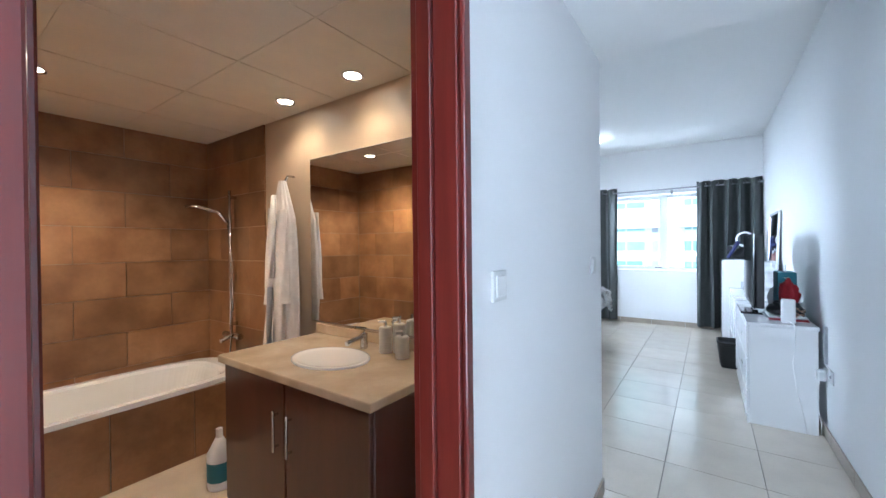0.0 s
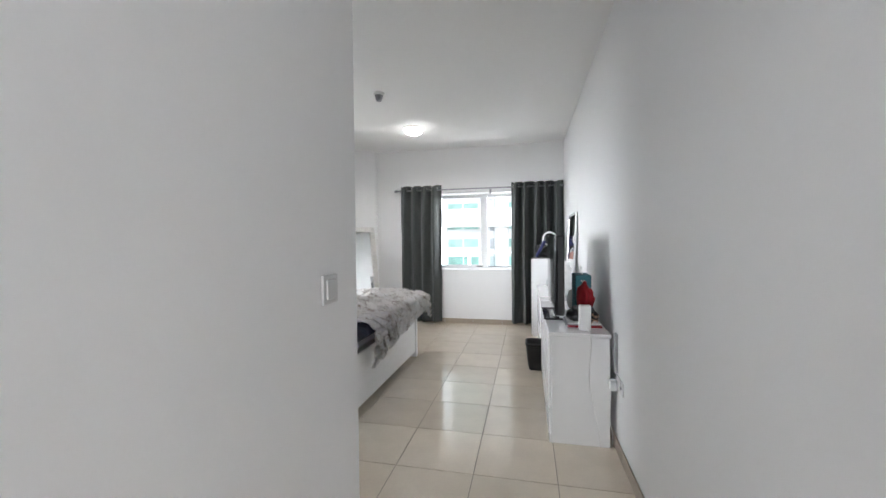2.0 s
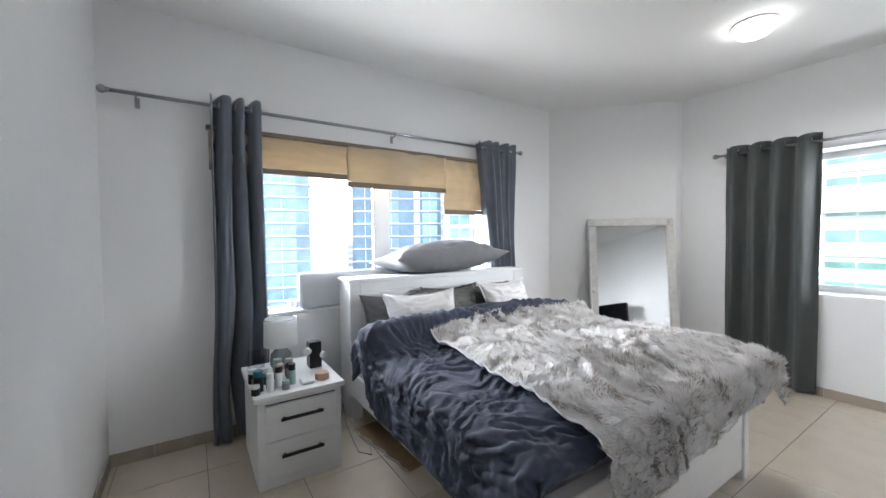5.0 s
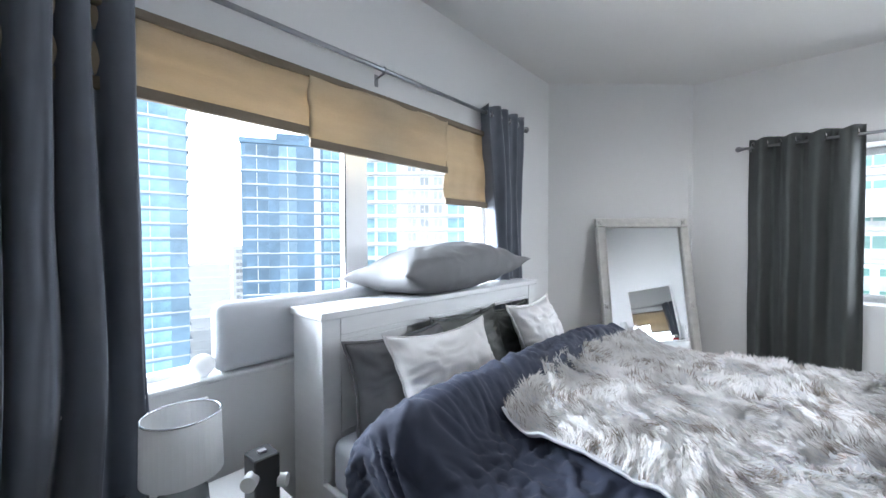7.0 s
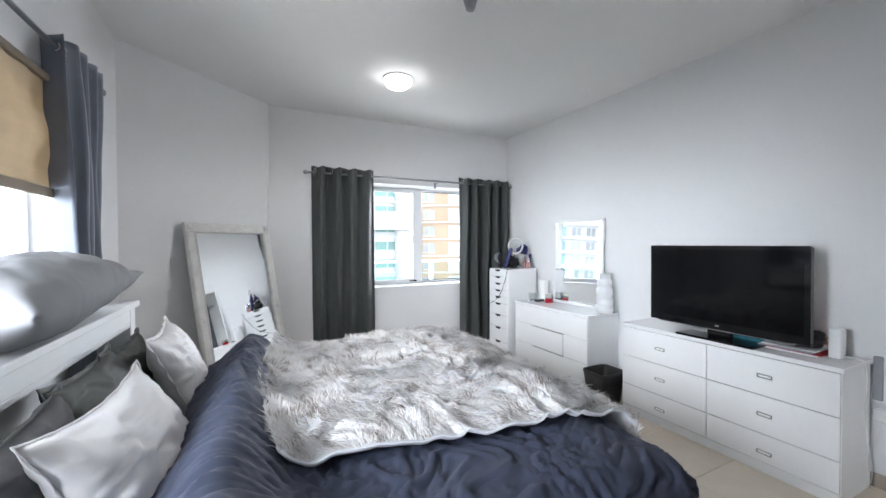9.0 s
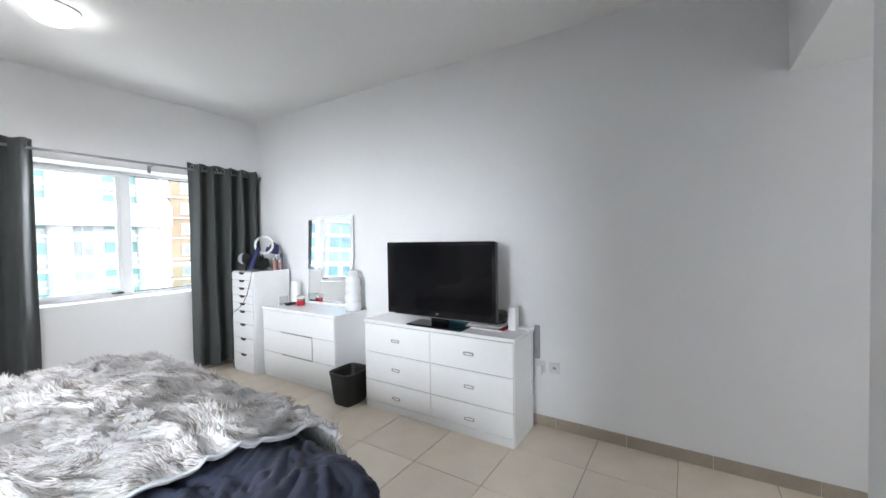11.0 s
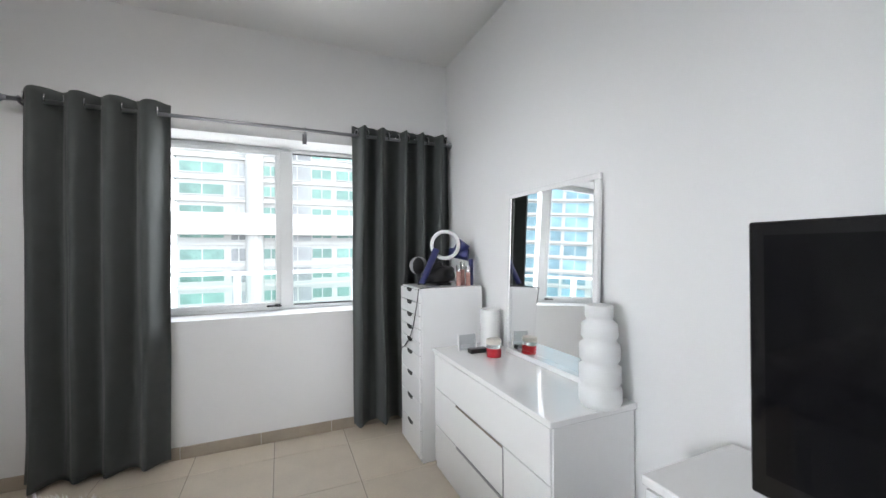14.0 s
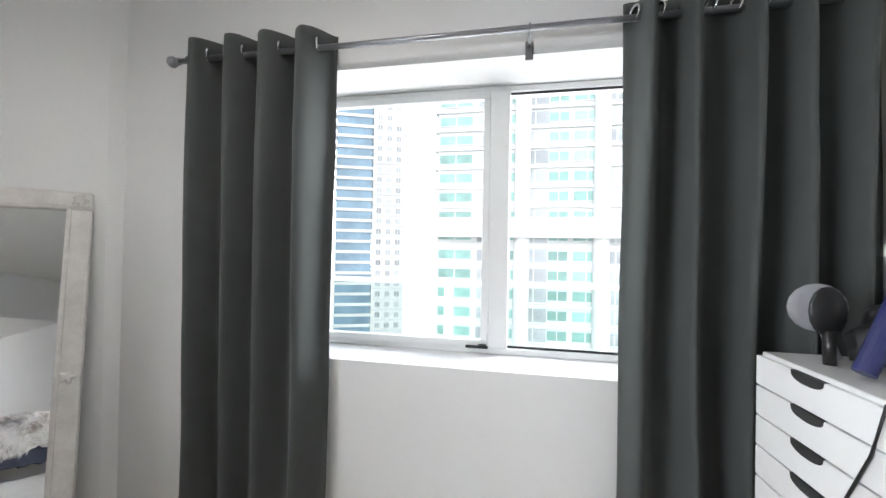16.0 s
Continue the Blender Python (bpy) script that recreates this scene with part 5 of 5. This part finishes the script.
# balcony outside the north window
bal = thing("balcony", (-0.6, 9.2, -0.1), "white balcony slab with a metal rail", "balcony")
part("slab", block(-3.3, 1.6, YN + 0.46, 9.9, -0.25, -0.10), RENDERW, bal)
part("top_rail", block(-3.3, 1.6, 9.78, 9.84, 1.165, 1.205, bevel=0.01), FRAMEW, bal)
for x in (-3.2, -2.2, -1.05, 0.2, 1.4):
    part("post", block(x - 0.03, x + 0.03, 9.78, 9.84, -0.10, 1.165), FRAMEW, bal)
p = part("rail_glass", block(-3.2, 1.5, 9.805, 9.815, -0.02, 1.16), glass("rail_glass", (0.90, 0.95, 0.94)), bal)
p.visible_shadow = False

# ---- bathroom ----
bt = thing("bathtub", (-3.1, 1.4, 0), "white built-in bathtub with a brown tiled apron", "bathtub")
TX0, TX1, TY0, TY1, TZ = BX + 0.002, -2.74, BS + 0.002, BN - 0.012, 0.48
part("apron", block(TX1 - 0.06, TX1 - 0.012, TY0, TY1, 0, TZ - 0.03), GROUT, bt)
for j in range(4):
    for k in range(1):
        part("tile", block(TX1 - 0.012, TX1, TY0 + j * 0.436 + 0.002, TY0 + (j + 1) * 0.436 - 0.002, 0.002, TZ - 0.032, bevel=0.0015), BROWNTILE, bt)
def tub(u, v):
    a = 2 * math.pi * v
    c, s = math.cos(a), math.sin(a)
    e = 0.5
    ex, ey = math.copysign(abs(c) ** e, c), math.copysign(abs(s) ** e, s)
    k, z = ((1.0, TZ - 0.03), (1.0, TZ), (0.88, TZ), (0.84, TZ - 0.02), (0.74, 0.16), (0.55, 0.10), (0.0, 0.10))[round(u * 6)]
    return ((TX0 + TX1) / 2 + (TX1 - TX0) / 2 * k * ex, (TY0 + TY1) / 2 + (TY1 - TY0) / 2 * (k if k > 0.95 else k * 0.99) * ey, z)
part("basin", sheet(tub, 6, 64), CERAMIC, bt, smooth=False)

# wall tiles, each its own piece
def wall_tiles(parent, origin, du, dv_, nu, nv, face):
    """Courses of wall tiles; every second course starts half a tile on."""
    for k in range(nv):
        for i in range(-1, nu):
            a = max(0, i * du + (du / 2 if k % 2 else 0))
            b = min(nu * du, (i + 1) * du + (du / 2 if k % 2 else 0))
            if b - a < 0.03:
                continue
            z0, z1 = k * dv_ + 0.0015, (k + 1) * dv_ - 0.0015
            if face == "x":
                bm = block(origin[0], origin[0] + 0.011, origin[1] + a + 0.0015, origin[1] + b - 0.0015, z0, min(z1, BC - 0.002))
            else:
                y0 = sorted((origin[1], origin[1] + face * 0.011))
                bm = block(origin[0] + a + 0.0015, origin[0] + b - 0.0015, y0[0], y0[1], z0, min(z1, BC - 0.002))
            o = new("tile", mesh_of("tile", bm, BROWNTILE))
            o.parent = parent


wall_tiles(bpy.data.objects["wall_bath_west"], (BX - 0.012, BS), 0.583, 0.26, 3, 9, "x")
wall_tiles(bpy.data.objects["wall_bath_south"], (BX, BS - 0.012), 0.58, 0.26, 5, 9, 1)
wall_tiles(bpy.data.objects["wall_bath_north"], (BX, BN), 0.45, 0.26, 2, 9, -1)
structure("floor_bathroom", block(BX, XC - 0.10, BS, BN, -0.006, 0.0), mat("cream_bathroom_floor", (0.60, 0.50, 0.38), 0.25, vary=0.05), "cream bathroom floor tiles", "floor")

va = thing("vanity_unit", (-1.45, 1.95, 0), "dark wooden vanity cabinet with two doors", "vanity")
part("carcass", block(-1.98, -0.92, 1.67, BN, 0.10, 0.81, bevel=0.003), DARKWOOD, va)
for x0, x1 in ((-1.975, -1.455), (-1.445, -0.925)):
    dr = part("door", block(x0, x1, 1.65, 1.669, 0.11, 0.80, bevel=0.003), DARKWOOD, va)
    hx = -1.50 if x0 < -1.5 else -1.40
    bm = rod(bmesh.new(), (hx, 1.625, 0.50), (hx, 1.625, 0.68), 0.006)
    rod(bm, (hx, 1.625, 0.52), (hx, 1.65, 0.52), 0.005), rod(bm, (hx, 1.625, 0.66), (hx, 1.65, 0.66), 0.005)
    part("handle", bm, CHROME, dr, "slim chrome handle")
part("plinth", block(-1.95, -0.95, 1.75, BN, 0, 0.10), DARKWOOD, va)
ct = thing("countertop", (-1.45, 1.93, 0.81), "beige marble countertop with an upstand", "countertop")
part("slab", block(-2.0, -0.895, 1.625, BN - 0.001, 0.812, 0.85, bevel=0.006, seg=2), MARBLE, ct)
part("upstand", block(-2.0, -0.895, BN - 0.022, BN - 0.001, 0.851, 0.91, bevel=0.003), MARBLE, ct)
bs = thing("wash_basin", (-1.45, 1.90, 0.85), "oval white ceramic wash basin", "basin")
part("bowl", lathe(((1.0, 0.001), (1.0, 0.010), (0.94, 0.011), (0.88, 0.008), (0.75, 0.0055), (0.4, 0.0035), (0.0, 0.003)), (0, 0, 0), 48), CERAMIC, bs, smooth=True, local=True)
for v in bs.children[0].data.vertices:
    v.co.x *= 0.215
    v.co.y *= 0.165
fa = thing("basin_tap", (-1.45, 2.12, 0.85), "chrome single-lever basin tap", "tap")
bm = rod(bmesh.new(), (-1.45, 2.12, 0.851), (-1.45, 2.12, 0.93), 0.02)
rod(bm, (-1.45, 2.12, 0.92), (-1.45, 2.0, 0.90), 0.013)
part("spout", bm, CHROME, fa)
part("lever", tube([(-1.45, 2.12, 0.93), (-1.45, 2.13, 0.955), (-1.45, 2.06, 0.975)], 0.009), CHROME, fa)
for x, y, h_ in ((-1.30, 2.13, 0.16), (-1.24, 2.17, 0.18), (-1.16, 2.10, 0.13)):
    ob = thing("soap_dispenser", (x, y, 0.85), "pale ceramic soap dispenser bottle with a pump", "soap dispenser", "basin bottles")
    part("bottle", lathe(((0, 0), (0.032, 0), (0.034, 0.004), (0.034, h_ * 0.78), (0.03, h_ * 0.82), (0, h_ * 0.82)), (x, y, 0.851), 20), CREAM, ob)
    bm = rod(bmesh.new(), (x, y, 0.85 + h_ * 0.82), (x, y, 0.85 + h_), 0.008)
    rod(bm, (x, y, 0.85 + h_), (x - 0.02, y - 0.03, 0.85 + h_), 0.007)
    part("pump", bm, CHROME if h_ > 0.15 else CREAM, ob)
ob = single("red_cup", lathe(((0, 0), (0.03, 0), (0.033, 0.08), (0, 0.08)), (-1.05, 2.15, 0.851), 18), REDG, "small red cup beside the basin", "cup")
wmi = thing("wall_mirror", (-1.3, BN - 0.01, 0.93), "large frameless bathroom wall mirror", "mirror")
part("glass", block(-2.06, -0.70, BN - 0.012, BN - 0.004, 0.925, 1.97), MIRROR, wmi)
part("backing", block(-2.065, -0.695, BN - 0.004, BN - 0.0005, 0.92, 1.975), GREYP, wmi)
sh = thing("hand_shower", (-2.75, BN, 1.0), "chrome hand shower on a riser rail", "shower")
part("rail", rod(bmesh.new(), (-3.02, BN - 0.06, 0.75), (-3.02, BN - 0.06, 1.85), 0.011), CHROME, sh, smooth=True)
for z in (0.80, 1.80):
    part("bracket", rod(bmesh.new(), (-3.02, BN - 0.06, z), (-3.02, BN - 0.012, z), 0.014), CHROME, sh)
part("shower_head", tube([(-3.02, BN - 0.08, 1.60), (-3.06, BN - 0.13, 1.68), (-3.14, BN - 0.24, 1.72), (-3.20, BN - 0.30, 1.72)], 0.013), CHROME, sh, smooth=True)
bm = rod(bmesh.new(), (-3.10, BN - 0.07, 0.72), (-2.86, BN - 0.07, 0.72), 0.022)
rod(bm, (-2.98, BN - 0.07, 0.72), (-2.98, BN - 0.16, 0.69), 0.016)
part("mixer", bm, CHROME, sh)
part("hose", tube([(-2.98, BN - 0.08, 0.70), (-2.96, BN - 0.10, 0.60), (-2.93, BN - 0.09, 0.9), (-2.96, BN - 0.08, 1.3), (-3.01, BN - 0.08, 1.58)], 0.007), CHROME, sh, smooth=True)
def robe_pt(u, v):
    wd = 0.035 + 0.075 * min(1, v * 5) + 0.10 * v
    a = 2 * math.pi * u
    f = 1 + (0.05 + 0.12 * v) * math.sin(a * 5 + v * 2) + 0.05 * math.sin(a * 11 + 1 - v)
    slit = 0.05 * max(0.0, v - 0.55) * math.exp(-((a - 1.5 * math.pi) / 0.22) ** 2)
    return (-2.25 + 0.02 * math.sin(v * 4) - 0.02 * v + 0.8 * wd * f * math.cos(a), BN - 0.09 + (0.07 * f * math.sin(a) + slit) * min(1, 0.3 + v * 2), 1.84 - 1.22 * v)
rb = thing("bathrobe", (-2.31, BN, 1.68), "white towelling bathrobe on a wall hook", "bathrobe")
part("robe", sheet(robe_pt, 90, 50), ROBE, rb, smooth=True)
def sleeve_pt(x0, x1, z0, z1):
    def pt(u, v):
        a = 2 * math.pi * u
        r = 0.038 + 0.016 * v + 0.006 * math.sin(a * 4 + v * 9)
        return (x0 + (x1 - x0) * v + r * math.cos(a), BN - 0.135 + 0.6 * r * math.sin(a), z0 + (z1 - z0) * v)
    return pt
part("sleeve", sheet(sleeve_pt(-2.29, -2.34, 1.66, 1.02), 24, 24), ROBE, rb, smooth=True)
part("sleeve", sheet(sleeve_pt(-2.19, -2.17, 1.64, 1.04), 24, 24), ROBE, rb, smooth=True)
part("collar", tube([(-2.30, BN - 0.12, 1.74), (-2.26, BN - 0.155, 1.62), (-2.25, BN - 0.165, 1.42), (-2.255, BN - 0.17, 1.2)], 0.02), ROBE, rb, smooth=True)
part("belt", tube([(-2.28, BN - 0.168, 1.14), (-2.285, BN - 0.176, 0.98), (-2.28, BN - 0.18, 0.72)], 0.017), GREYP, rb, "dark grey belt end", smooth=True)
part("hook", tube([(-2.25, BN, 1.88), (-2.25, BN - 0.05, 1.88), (-2.25, BN - 0.075, 1.84), (-2.25, BN - 0.07, 1.81)], 0.008), CHROME, rb, smooth=True)
tr = thing("cleaning_bottle", (-2.29, 1.76, 0), "white and green cleaning bottle beside the vanity", "bottle")
part("bottle", lathe(((0, 0), (0.06, 0), (0.065, 0.02), (0.065, 0.20), (0.03, 0.27), (0.02, 0.29), (0, 0.29)), (-2.29, 1.76, 0.001), 20), PLASTIC, tr, smooth=True)
part("label", lathe(((0.0662, 0.05), (0.0662, 0.16)), (-2.29, 1.76, 0.001), 20), TEAL, tr, smooth=True)
part("cap", lathe(((0.018, 0.29), (0.018, 0.34), (0, 0.345)), (-2.29, 1.76, 0.001), 16), PLASTIC, tr)
for x, y in ((-1.47, 2.08), (-2.08, 2.08), (-2.69, 1.08)):
    ob = thing("downlight", (x, y, BC), "lit recessed round ceiling downlight", "downlight", "bathroom downlights")
    part("trim", lathe(((0.045, -0.001), (0.058, -0.001), (0.058, -0.008), (0.045, -0.004)), (x, y, BC), 24), CHROME, ob)
    part("bulb", lathe(((0.045, -0.003), (0.03, -0.006), (0, -0.007)), (x, y, BC), 24), WARMBULB, ob, "glowing lens")

# ---- floor tiles, last of the setting ----
bm = block(-0.248, 0.248, -0.248, 0.248, -0.006, 0.0, bevel=0.0012)
tile_mesh = mesh_of("tile", bm, TILE)
floor_ob = bpy.data.objects["floor"]
for i in range(-7, 3):
    for j in range(-2, 17):
        x, y = -0.165 + 0.25 + 0.5 * (i), 0.49 + 0.25 + 0.5 * (j - 1)
        if y + 0.2 < 2.7 and x + 0.2 < XC - 0.14:
            continue
        if x > 0.9 or x < -3.7 or y > 8.5:
            continue
        t = new("tile", tile_mesh)
        t.location = (x, y, 0)
        t.parent = floor_ob
